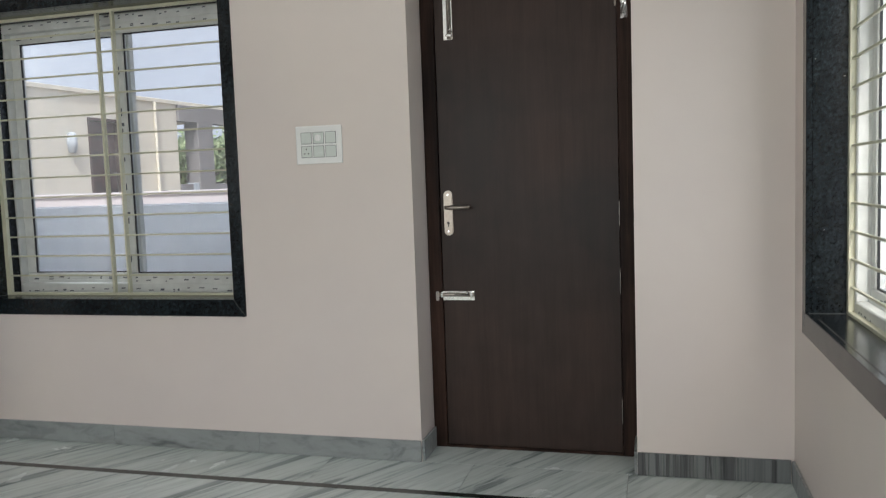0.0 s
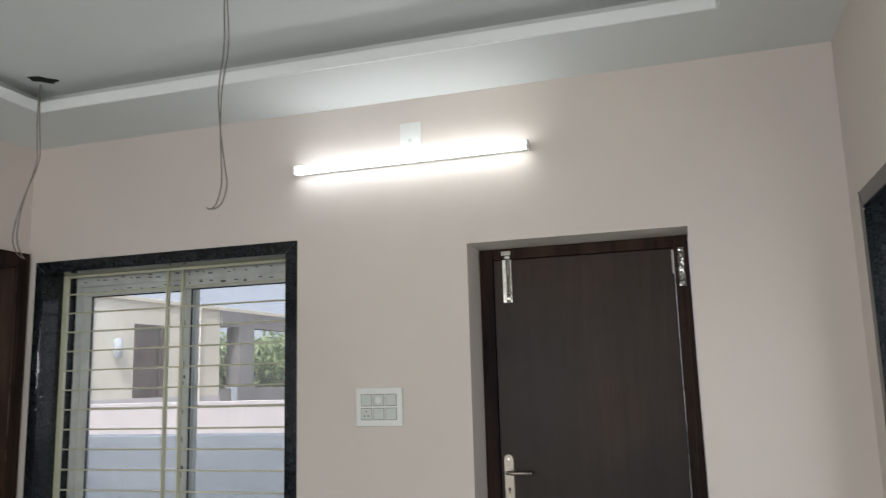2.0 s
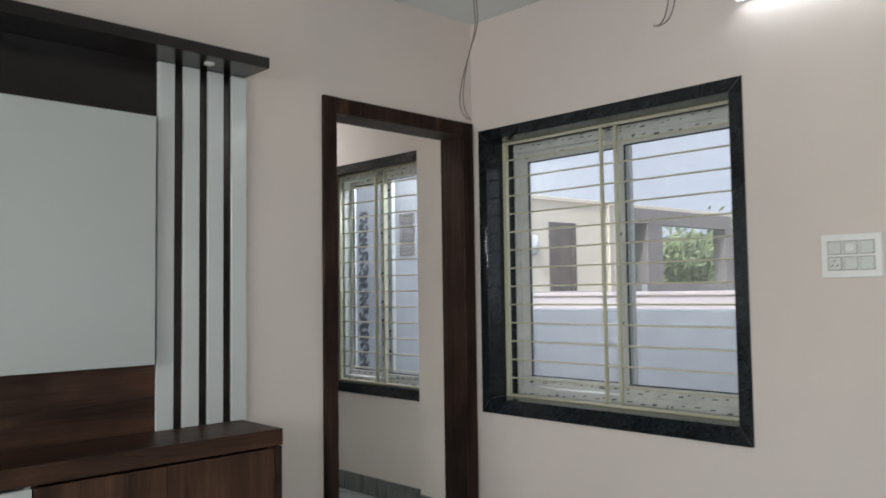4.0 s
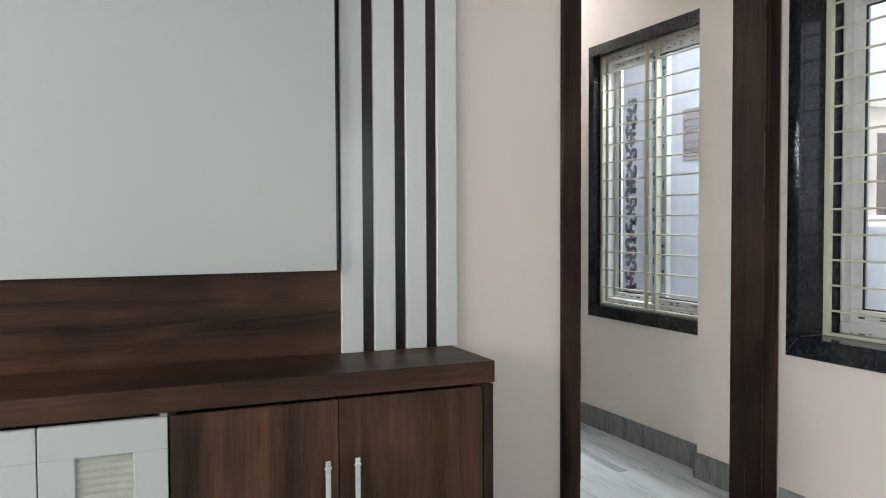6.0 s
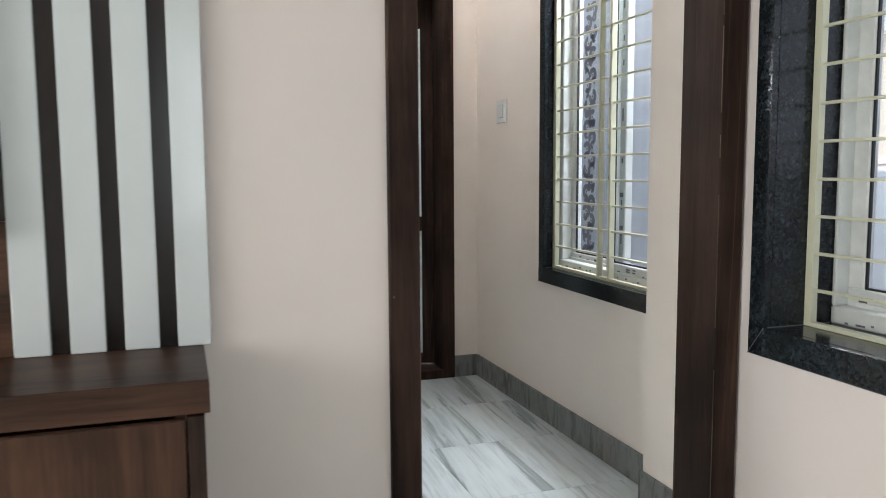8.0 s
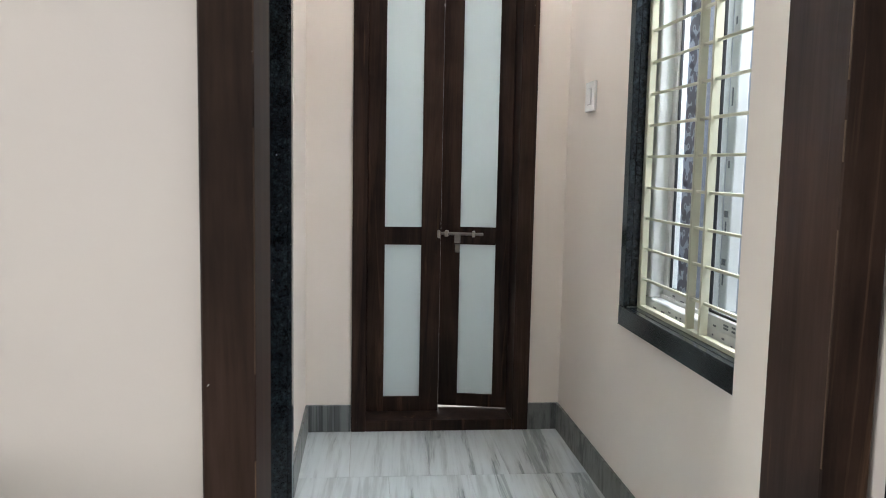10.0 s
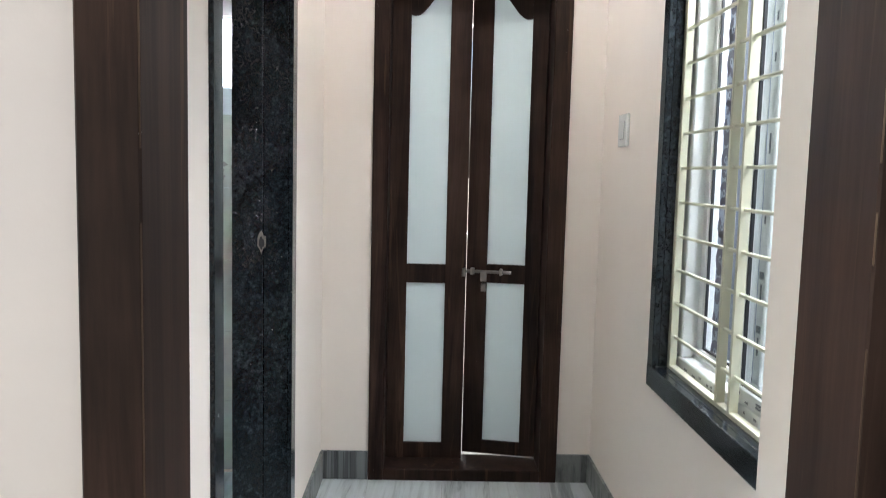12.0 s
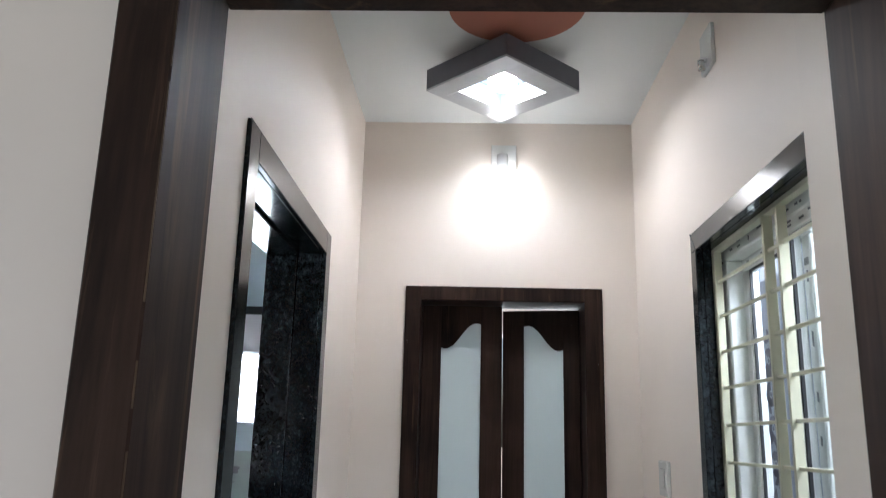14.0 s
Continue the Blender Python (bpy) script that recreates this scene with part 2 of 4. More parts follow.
SKIRT = marble("grey marble skirting", 10, base=(0.25, 0.27, 0.27), dark=(0.035, 0.04, 0.045), rough=0.3)
SKIRTP = marble("dull grey marble skirting", 10, base=(0.18, 0.188, 0.178), dark=(0.025, 0.028, 0.03), rough=0.4, stretch=(1, 1, 0.3), cut=0.38)
SKIRTV = marble("grey marble skirting with black bands", 0, base=(0.15, 0.16, 0.16), dark=(0.004, 0.005, 0.006), rough=0.3, stretch=(1.6, 1.6, 0.04), cut=0.48, soft=0.5)
STRIP = marble("dark green marble inlay", 0, base=(0.014, 0.022, 0.018), dark=(0.004, 0.006, 0.005), rough=0.18)
MORTAR = paint("cement bed", (0.34, 0.34, 0.32), 0.9)
WIRE = plain("grey wire", (0.20, 0.175, 0.155), 0.5)
TERRA = paint("terracotta disc", (0.36, 0.135, 0.09), 0.6, var=0.15)
GREYLAM = plain("slate laminate", (0.10, 0.105, 0.13), 0.3, 0.1)
SILVER = plain("grey lamp frame", (0.42, 0.45, 0.48), 0.3, 0.08)
TILE = plain("pale bathroom tile", (0.42, 0.47, 0.45), 0.15, 0.05)
BLUEWALL = paint("pale blue paint", (0.52, 0.60, 0.66), 0.6)
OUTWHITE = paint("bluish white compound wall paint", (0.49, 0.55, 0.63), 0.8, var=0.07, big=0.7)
CREAM = paint("cream facade paint", (0.74, 0.715, 0.64), 0.8, var=0.06, big=0.4)
OUTGREY = paint("grey cement render", (0.24, 0.235, 0.25), 0.85, var=0.12)
PINKW = paint("pale lilac coping", (0.60, 0.575, 0.62), 0.8)
EARTH = paint("dry earth", (0.26, 0.22, 0.17), 0.95, var=0.25, big=0.5)
OUTDOOR = wood("brown outside door", (0.06, 0.03, 0.03), (0.10, 0.055, 0.05), "z", 0.5)
BARK = paint("bark", (0.10, 0.075, 0.05), 0.9, var=0.3, grain=40)


def leaf_material():
    m, n, l, b = material("leaves")
    r = n.new("ShaderNodeNewGeometry").outputs["Random Per Island"]
    # Greens lightened and paled: haze is put into the leaf colour.
    l.new(ramp(n, l, r, [(0.0, (0.13, 0.20, 0.09)), (0.6, (0.25, 0.34, 0.17)), (1.0, (0.38, 0.46, 0.28))]), b.inputs["Base Color"])
    b.inputs["Roughness"].default_value = 0.6
    return m


LEAF = leaf_material()


# ---- building helpers ----
def add_box(bm, x0, x1, y0, y1, z0, z1):
    vs = [bm.verts.new((x, y, z)) for x in (x0, x1) for y in (y0, y1) for z in (z0, z1)]
    for f in ((0, 1, 3, 2), (4, 6, 7, 5), (0, 4, 5, 1), (2, 3, 7, 6), (0, 2, 6, 4), (1, 5, 7, 3)):
        bm.faces.new([vs[i] for i in f])


def box(x0, x1, y0, y1, z0, z1, bevel=0.0, seg=1):
    bm = bmesh.new()
    add_box(bm, min(x0, x1), max(x0, x1), min(y0, y1), max(y0, y1), min(z0, z1), max(z0, z1))
    bmesh.ops.recalc_face_normals(bm, faces=bm.faces)
    if bevel:
        bmesh.ops.bevel(bm, geom=bm.edges[:], offset=bevel, segments=seg, affect="EDGES", profile=0.5)
    return bm


def cyl(r, h, m=None, seg=20, r2=None, bevel=0.0):
    bm = bmesh.new()
    bmesh.ops.create_cone(bm, cap_ends=True, segments=seg, radius1=r, radius2=r if r2 is None else r2, depth=h)
    if bevel:
        bmesh.ops.bevel(bm, geom=[e for e in bm.edges if abs(e.verts[0].co.z - e.verts[1].co.z) < 1e-6], offset=bevel, segments=2, affect="EDGES")
    if m:
        bmesh.ops.transform(bm, matrix=m, verts=bm.verts)
    return bm


def lathe(profile, seg=24, m=None):
    """A turned body from a profile of (radius, height)."""
    bm = bmesh.new()
    rings = []
    for r, z in profile:
        rings.append([bm.verts.new((r * math.cos(2 * math.pi * k / seg), r * math.sin(2 * math.pi * k / seg), z)) for k in range(seg)])
    for a, b in zip(rings, rings[1:]):
        for k in range(seg):
            bm.faces.new((a[k], a[(k + 1) % seg], b[(k + 1) % seg], b[k]))
    for f in bm.faces:
        f.smooth = True
    bmesh.ops.remove_doubles(bm, verts=bm.verts, dist=1e-5)
    bmesh.ops.recalc_face_normals(bm, faces=bm.faces)
    if m:
        bmesh.ops.transform(bm, matrix=m, verts=bm.verts)
    return bm


def join(*bms):
    out = bmesh.new()
    for b in bms:
        me = bpy.data.meshes.new("tmp")
        b.to_mesh(me)
        b.free()
        out.from_mesh(me)
        bpy.data.meshes.remove(me)
    return out


def part(name, bm, mat, parent=None, label=""):
    me = bpy.data.meshes.new(name)
    bm.to_mesh(me)
    bm.free()
    me.materials.append(mat)
    ob = new(name, me)
    if parent:
        ob.parent = parent
    if label:
        tagged(ob, label)
    return ob


def thing(name, label, category, m=None, group="", kind=""):
    ob = new(name)
    ob.empty_display_size = 0.05
    if m is not None:
        ob.matrix_basis = m
    return tagged(ob, label, category, group, kind)


def structure(name, bm, mat, label="", category=""):
    return tagged(part(name, bm, mat), label, category, kind="structure")


def wall_mesh(along, a0, a1, t0, t1, z0, z1, holes=()):
    """A wall running along x or y from a0 to a1, between t0 and t1 thick, with through holes (a0, a1, z0, z1)."""
    us = sorted({a0, a1, *[h[i] for h in holes for i in (0, 1) if a0 < h[i] < a1]})
    zs = sorted({z0, z1, *[h[i] for h in holes for i in (2, 3) if z0 < h[i] < z1]})
    def solid(i, j):
        if not (0 <= i < len(us) - 1 and 0 <= j < len(zs) - 1):
            return False
        u, z = (us[i] + us[i + 1]) / 2, (zs[j] + zs[j + 1]) / 2
        return not any(h[0] < u < h[1] and h[2] < z < h[3] for h in holes)
    bm, seen = bmesh.new(), {}
    def v(u, t, z):
        key = (round(u, 5), round(t, 5), round(z, 5))
        if key not in seen:
            seen[key] = bm.verts.new((u, t, z) if along == "x" else (t, u, z))
        return seen[key]
    for i in range(len(us) - 1):
        for j in range(len(zs) - 1):
            if not solid(i, j):
                continue
            u0, u1, w0, w1 = us[i], us[i + 1], zs[j], zs[j + 1]
            for t in (t0, t1):
                bm.faces.new((v(u0, t, w0), v(u1, t, w0), v(u1, t, w1), v(u0, t, w1)))
            for ni, nj, p, q in ((i - 1, j, (u0, w0), (u0, w1)), (i + 1, j, (u1, w0), (u1, w1)), (i, j - 1, (u0, w0), (u1, w0)), (i, j + 1, (u0, w1), (u1, w1))):
                if not solid(ni, nj):
                    bm.faces.new((v(p[0], t0, p[1]), v(q[0], t0, q[1]), v(q[0], t1, q[1]), v(p[0], t1, p[1])))
    bmesh.ops.recalc_face_normals(bm, faces=bm.faces)
    return bm


def prism(outline, y0, y1):
    """A plate with an outline in x and z, between y0 and y1."""
    bm = bmesh.new()
    a = [bm.verts.new((x, y0, z)) for x, z in outline]
    b = [bm.verts.new((x, y1, z)) for x, z in outline]
    bm.faces.new(a)
    bm.faces.new(b[::-1])
    for k in range(len(a)):
        j = (k + 1) % len(a)
        bm.faces.new((a[k], a[j], b[j], b[k]))
    bmesh.ops.recalc_face_normals(bm, faces=bm.faces)
    return bm


def wire_mesh(points, r, seg=6):
    """A round wire through points, with a smooth curve between them."""
    cu = bpy.data.curves.new("wire", "CURVE")
    cu.dimensions, cu.bevel_depth, cu.bevel_resolution, cu.use_fill_caps = "3D", r, 2, True
    sp = cu.splines.new("NURBS")
    sp.points.add(len(points) - 1)
    for p, co in zip(sp.points, points):
        p.co = (*co, 1)
    sp.use_endpoint_u, sp.order_u = True, 3
    ob = bpy.data.objects.new("tmp", cu)
    me = bpy.data.meshes.new_from_object(ob)
    bm = bmesh.new()
    bm.from_mesh(me)
    for f in bm.faces:
        f.smooth = True
    bpy.data.objects.remove(ob)
    bpy.data.meshes.remove(me)
    return bm


# ---- plan ----
XW, XE, YN, YS, ZC = -3.07, 0.87, 3.05, -2.40, 2.82      # main room
XWO, XEO, YNO = -3.22, 1.10, 3.38                        # outer or far faces of its walls
PX, PN, PS, PZ = -5.37, 3.137, 1.998, 2.888              # passage
ROOF = 3.10
GZ = -0.45                                               # ground outside
PF = -0.014                                              # passage floor
BW = -5.42                                               # bathroom west wall

# ---- walls ----
WIN_N = (-3.015, -1.491, 0.645, 2.199)
WIN_P = (-4.555, -3.537, 0.637, 2.19)
WIN_E = (1.40, 2.851, 0.644, 2.156)
DOOR_N = (-0.664, 0.267, 0.0, 2.12)
DOOR_P = (2.02, 3.036, 0.0, 2.24)
DOOR_B = (-4.655, -3.70, PF, 2.187)
DOOR_D = (2.21, 2.985, PF, 2.16)


def inset(w, d):
    return (w[0] + d, w[1] - d, w[2] + d, w[3] - d)


structure("wall_north", wall_mesh("x", XWO, XEO, YN, YNO, 0, ROOF, [inset(WIN_N, 0.02), DOOR_N]), WALL, "peach painted room wall with window and door openings", "wall")
structure("wall_west", wall_mesh("y", YS, YN, XWO, XW, 0, ROOF, [DOOR_P]), WALL, "peach painted wall with a framed doorway", "wall")
structure("wall_east", wall_mesh("y", YS, YN, XE, XEO, 0, ROOF, [inset(WIN_E, 0.02)]), WALL, "peach painted wall with a window", "wall")
# The hole in the south wall is added for the fill lamp.
structure("wall_south", wall_mesh("x", XWO, XEO, YS - 0.2, YS, 0, ROOF, [(-2.8, 0.6, 0.6, 2.4)]), WALL, "plain peach painted wall with an added opening for fill light", "wall")
structure("wall_passage_north", wall_mesh("x", PX - 0.2, XWO, PN, 3.312, PF, ROOF, [inset(WIN_P, 0.02)]), WALLP, "peach painted passage wall with a window", "wall")
structure("wall_pilaster", box(-3.535, XWO, YN, PN, 0, ROOF), WALLP, "painted pilaster beside the doorway", "wall")
structure("wall_passage_south", wall_mesh("x", PX - 0.2, XWO, 1.825, PS, PF, ROOF, [DOOR_B]), WALLP, "peach painted passage wall with a bathroom doorway", "wall")
structure("wall_passage_west", wall_mesh("y", PS, PN, PX - 0.2, PX, PF, ROOF, [DOOR_D]), WALLP, "peach painted passage end wall", "wall")
structure("wall_far_west", wall_mesh("y", 1.60, 3.50, -7.25, -7.10, 0, ROOF, [(1.9, 3.2, 0.9, 2.2)]), WALL, "plain wall of the room behind the double door", "wall")
structure("wall_far_north", box(-7.10, PX - 0.202, 3.40, 3.50, 0, ROOF), WALL, "plain wall of the room behind the double door", "wall")
structure("wall_far_south", box(-7.10, BW - 0.152, 1.60, 1.70, 0, ROOF), WALL, "plain wall of the room behind the double door", "wall")
structure("floor_far_room", box(-7.25, PX - 0.202, 1.60, 3.50, -0.12, -0.004), MORTAR, "plain floor behind the double door", "floor")
# Added out of view: with the roof it keeps side_wall in shade.
structure("wall_shade_west", box(-13.0, -7.255, 3.18, 3.38, GZ - 0.05, ROOF), OUTWHITE, "unseen outer wall added to keep sun off the side wall", "wall")
# Unseen parapet and long west end are added to shade the outside walls.
structure("roof", join(box(-13.3, 1.35, YS - 0.5, YNO + 0.05, ROOF, ROOF + 0.16), box(-13.3, 1.35, YNO - 0.1, YNO + 0.05, ROOF + 0.16, ROOF + 1.25)), OUTWHITE, "flat concrete roof slab with an added parapet for shade", "roof")

# ---- ceilings ----
CX0, CX1, CY0, CY1, ZL, ZH, ZR = -2.585, 0.42, 0.45, 2.575, 2.87, 2.94, 3.02
RCX, RCY, RR = -1.125, 1.602, 0.552


def ceiling_mesh():
    bm = bmesh.new()
    def q(*p):
        bm.faces.new([bm.verts.new(c) for c in p])
    for x0, x1, y0, y1 in ((XW, XE, CY1 + 0.012, YN), (XW, XE, YS, CY0 - 0.012), (XW, CX0 - 0.012, CY0 - 0.012, CY1 + 0.012), (CX1 + 0.012, XE, CY0 - 0.012, CY1 + 0.012)):
        q((x0, y0, ZC), (x1, y0, ZC), (x1, y1, ZC), (x0, y1, ZC))
    e, th = 0.11, 0.012
    ring = [(CX0, CY0), (CX1, CY0), (CX1, CY1), (CX0, CY1)]
    sign = [(-1, -1), (1, -1), (1, 1), (-1, 1)]
    def lvl(d, z):
        return [(x + sx * d, y + sy * d, z) for (x, y), (sx, sy) in zip(ring, sign)]
    loops = [lvl(th, ZC), lvl(th, ZC + 0.012), lvl(e, ZC + 0.012), lvl(e, ZH)]
    for a, b in zip(loops, loops[1:]):
        for k in range(4):
            j = (k + 1) % 4
            q(a[k], a[j], b[j], b[k])
    X0, X1, Y0, Y1 = CX0 - e, CX1 + e, CY0 - e, CY1 + e
    angs = sorted([2 * math.pi * k / 96 for k in range(96)] + [math.atan2(y - RCY, x - RCX) % (2 * math.pi) for x in (X0, X1) for y in (Y0, Y1)])
    def edge(a):
        c, s = math.cos(a), math.sin(a)
        ts = [((X1 if c > 0 else X0) - RCX) / c if abs(c) > 1e-9 else 1e9, ((Y1 if s > 0 else Y0) - RCY) / s if abs(s) > 1e-9 else 1e9]
        d = min(ts)
        return (RCX + d * c, RCY + d * s, ZH)
    def circ(a, r, z):
        return (RCX + r * math.cos(a), RCY + r * math.sin(a), z)
    prof = [(RR, ZH), (RR - 0.012, ZH + 0.012), (RR - 0.018, ZR - 0.01), (RR - 0.03, ZR), (RR - 0.30, ZR + 0.012)]
    for k in range(len(angs)):
        a, b = angs[k], angs[(k + 1) % len(angs)]
        q(edge(a), edge(b), circ(b, RR, ZH), circ(a, RR, ZH))
        for (r0, z0), (r1, z1) in zip(prof, prof[1:]):
            q(circ(a, r0, z0), circ(b, r0, z0), circ(b, r1, z1), circ(a, r1, z1))
        q(circ(a, prof[-1][0], prof[-1][1]), circ(b, prof[-1][0], prof[-1][1]), (RCX, RCY, ZR + 0.014))
    bmesh.ops.remove_doubles(bm, verts=bm.verts, dist=1e-5)
    bmesh.ops.recalc_face_normals(bm, faces=bm.faces)
    return bm


structure("ceiling", ceiling_mesh(), CEIL, "white plaster tray ceiling with a round recess", "ceiling")
TH = 0.012
structure("trim_tray", join(box(CX0 - TH, CX1 + TH, CY1, CY1 + TH, ZC - 0.002, ZL, 0.002), box(CX0 - TH, CX1 + TH, CY0 - TH, CY0, ZC - 0.002, ZL, 0.002), box(CX0 - TH, CX0, CY0, CY1, ZC - 0.002, ZL, 0.002), box(CX1, CX1 + TH, CY0, CY1, ZC - 0.002, ZL, 0.002)), LIP, "plaster lip round the ceiling tray, whitened to look lit", "trim")
structure("ceiling_passage", box(PX, XWO, PS, PN, PZ, PZ + 0.03), CEIL, "flat white passage ceiling", "ceiling")


# ---- windows ----
def window(name, w, depth, m, bars, sash_first=0, label="", glass_in=0.22, fw=0.05, sw=0.062, fx=0.06, fb=0.08, thin=0.0, glass=None):
    """A two-sash sliding window in a granite surround with a painted grille. Local x runs along the wall, y outwards, z up; w is the surround."""
    x0, x1, z0, z1 = w
    win = thing(name, label, "window", m, kind="structure")
    ft, lip = 0.06, 0.008
    a0, a1, b0, b1 = x0 + fx, x1 - fx, z0 + fb, z1 - ft
    gf = part("granite_surround", join(box(x0, x1, -lip, 0.014, b1, z1, 0.002), box(x0, x1, -lip - 0.001, 0.014, z0, b0, 0.002),
              box(x0, a0, -lip, 0.014, b0, b1, 0.002), box(a1, x1, -lip, 0.014, b0, b1, 0.002)), GRAN, win, "polished black granite surround")
    part("granite_reveal", join(box(a0 - 0.018, a0, 0.0145, glass_in + 0.10, b0, b1), box(a1, a1 + 0.018, 0.0145, glass_in + 0.10, b0, b1), box(a0 - 0.018, a1 + 0.018, 0.0145, glass_in + 0.10, b1, b1 + 0.018)), GRAN, win)
    part("window_sill", box(a0 - 0.018, a1 + 0.018, 0.0145, glass_in + 0.10, b0 - 0.02, b0, 0.002), GRAN, win, "black granite sill")
    for cx, cz, ax, az in ((x0, z0, a0, b0), (x1, z0, a1, b0), (x0, z1, a0, b1), (x1, z1, a1, b1)):
        ox = 0.0009 if (ax - cx) * (az - cz) > 0 else -0.0009
        part("mitre_joint", prism([(cx - ox, cz + 0.0009), (cx + ox, cz), (ax + ox, az - 0.0009), (ax - ox, az)], -lip - 0.0012, -lip + 0.002), JOINT, gf)
    part("corner_joint", join(box(a0, a0 + 0.002, 0.004, glass_in, b0, b0 + 0.002), box(a1 - 0.002, a1, 0.004, glass_in, b0, b0 + 0.002)), JOINT, gf)
    # plastic frame
    g0, g1 = glass_in, glass_in + 0.085
    part("window_frame", join(box(a0, a1, g0, g1, b0, b0 + fw, 0.004), box(a0, a1, g0, g1, b1 - fw, b1, 0.004), box(a0, a0 + fw - thin, g0, g1, b0 + fw, b1 - fw, 0.004),
         box(a1 - fw, a1, g0, g1, b0 + fw, b1 - fw, 0.004), box(a0 + fw, a1 - fw, g0 + 0.038, g0 + 0.046, b0 + fw, b0 + fw + 0.012)), UPVC, win, "white plastic window frame in printed film")
    mid = (a0 + a1) / 2
    for k, (s0, s1) in enumerate(((a0 + fw - 0.012 - thin, mid + 0.035), (mid - 0.035, a1 - fw + 0.012))):
        y0 = g0 + (0.046 if k == sash_first else 0.004)
        y1, c0, c1 = y0 + 0.034, b0 + fw - 0.012, b1 - fw + 0.012
        sash = part("sash", join(box(s0, s1, y0, y1, c0, c0 + sw, 0.004), box(s0, s1, y0, y1, c1 - sw, c1, 0.004), box(s0, s0 + sw, y0, y1, c0 + sw, c1 - sw, 0.004), box(s1 - sw, s1, y0, y1, c0 + sw, c1 - sw, 0.004)), UPVC, win)
        p = part("pane", box(s0 + sw - 0.005, s1 - sw + 0.005, y0 + 0.014, y0 + 0.019, c0 + sw - 0.005, c1 - sw + 0.005), glass or GLASS, sash)
        p.visible_shadow = False
        t = 0.006
        part("gasket", join(box(s0 + sw, s0 + sw + t, y0 + 0.006, y0 + 0.0135, c0 + sw, c1 - sw), box(s1 - sw - t, s1 - sw, y0 + 0.006, y0 + 0.0135, c0 + sw, c1 - sw),
             box(s0 + sw + t, s1 - sw - t, y0 + 0.006, y0 + 0.0135, c0 + sw, c0 + sw + t), box(s0 + sw + t, s1 - sw - t, y0 + 0.006, y0 + 0.0135, c1 - sw - t, c1 - sw)), GASKET, sash)
        rng = random.Random(name + str(k))
        marks = []
        for zc in (c0 + sw * 0.5, c1 - sw * 0.5, b0 + fw * 0.35, b1 - fw * 0.35):
            inner = c0 <= zc - 0.02 and zc + 0.02 <= c1
            y = y0 if inner else g0
            x = s0 + 0.05
            while x < s1 - 0.1:
                wd = rng.uniform(0.007, 0.032)
                for _ in range(rng.choice((1, 1, 2))):
                    dz = rng.uniform(-0.010, 0.010)
                    marks.append(box(x, x + wd, y - 0.0012, y - 0.0004, zc + dz - 0.0027, zc + dz + 0.0027))
                x += wd + rng.uniform(0.010, 0.070)
        xs = s1 - sw * 0.5 if k == 0 else s0 + sw * 0.5
        z = c0 + 0.12
        while z < c1 - 0.12:
            ht = rng.uniform(0.015, 0.05)
            marks.append(box(xs - 0.004, xs + 0.004, y0 - 0.0012, y0 - 0.0004, z, z + ht))
            if rng.random() < 0.5:
                marks.append(box(xs - 0.012, xs + 0.012, y0 - 0.0012, y0 - 0.0004, z + ht + 0.012, z + ht + 0.03))
            z += ht + rng.uniform(0.06, 0.17)
        part("film_print", join(*marks), PRINT, sash, "grey printing on protective film")
    # grille
    gy = depth
    grille = part("grille_frame", join(box(a0 + 0.002, a0 + 0.027, gy, gy + 0.022, b0 + 0.001, b1 - 0.001, 0.001), box(a1 - 0.027, a1 - 0.002, gy, gy + 0.022, b0 + 0.001, b1 - 0.001, 0.001),
                  box(a0 + 0.027, a1 - 0.027, gy, gy + 0.022, b0 + 0.001, b0 + 0.013), box(a0 + 0.027, a1 - 0.027, gy, gy + 0.022, b1 - 0.013, b1 - 0.001)), GRILL, win, "cream painted steel grille")
    for x in (mid - 0.044, mid + 0.044):
        part("grille_upright", box(x - 0.006, x + 0.006, gy - 0.002, gy + 0.022, b0 + 0.013, b1 - 0.013, 0.001), GRILL, win)
    step = (b1 - b0) / (bars + 1)
    for k in range(bars):
        z = b0 + step * (k + 1)
        part("grille_bar", box(a0 + 0.02, a1 - 0.02, gy + 0.006, gy + 0.015, z - 0.0042, z + 0.0042, 0.001), GRILL, win)
    return win


window("window_1", WIN_N, 0.125, pose(0, YN, 0), 13, thin=0.035, label="sliding window in black granite surround with cream grille")
wp = window("window_2", WIN_P, 0.038, pose(0, PN, 0), 13, fx=0.05, fb=0.068, glass=CLEAN, label="passage sliding window in black granite surround with cream grille", glass_in=0.068, fw=0.04, sw=0.046)
window("window_3", (-WIN_E[1], -WIN_E[0], WIN_E[2], WIN_E[3]), 0.125, pose(XE, 0, 0, 0, 0, -90), 13, label="side window in black granite surround with cream grille", glass_in=0.145, glass=CLEAN)


# ---- room door ----
WRAP = metal("foil wrap", (0.55, 0.56, 0.56), 0.22)


def crumpled(x0, x1, y0, y1, z0, z1):
    """A strip of foil with uneven folds."""
    rng, bm, rows = random.Random(8), bmesh.new(), []
    for k in range(22):
        z, out = z0 + (z1 - z0) * k / 21, []
        for j in range(6):
            x = x0 + (x1 - x0) * j / 5 + rng.uniform(-0.0012, 0.0012)
            out.append(bm.verts.new((x, y1 - (y1 - y0) * (rng.uniform(0.2, 1.0) if 0 < j < 5 else 0.0), z)))
        rows.append(out)
    for a, b in zip(rows, rows[1:]):
        for j in range(5):
            bm.faces.new((a[j], a[j + 1], b[j + 1], b[j]))
    bmesh.ops.recalc_face_normals(bm, faces=bm.faces)
    return bm


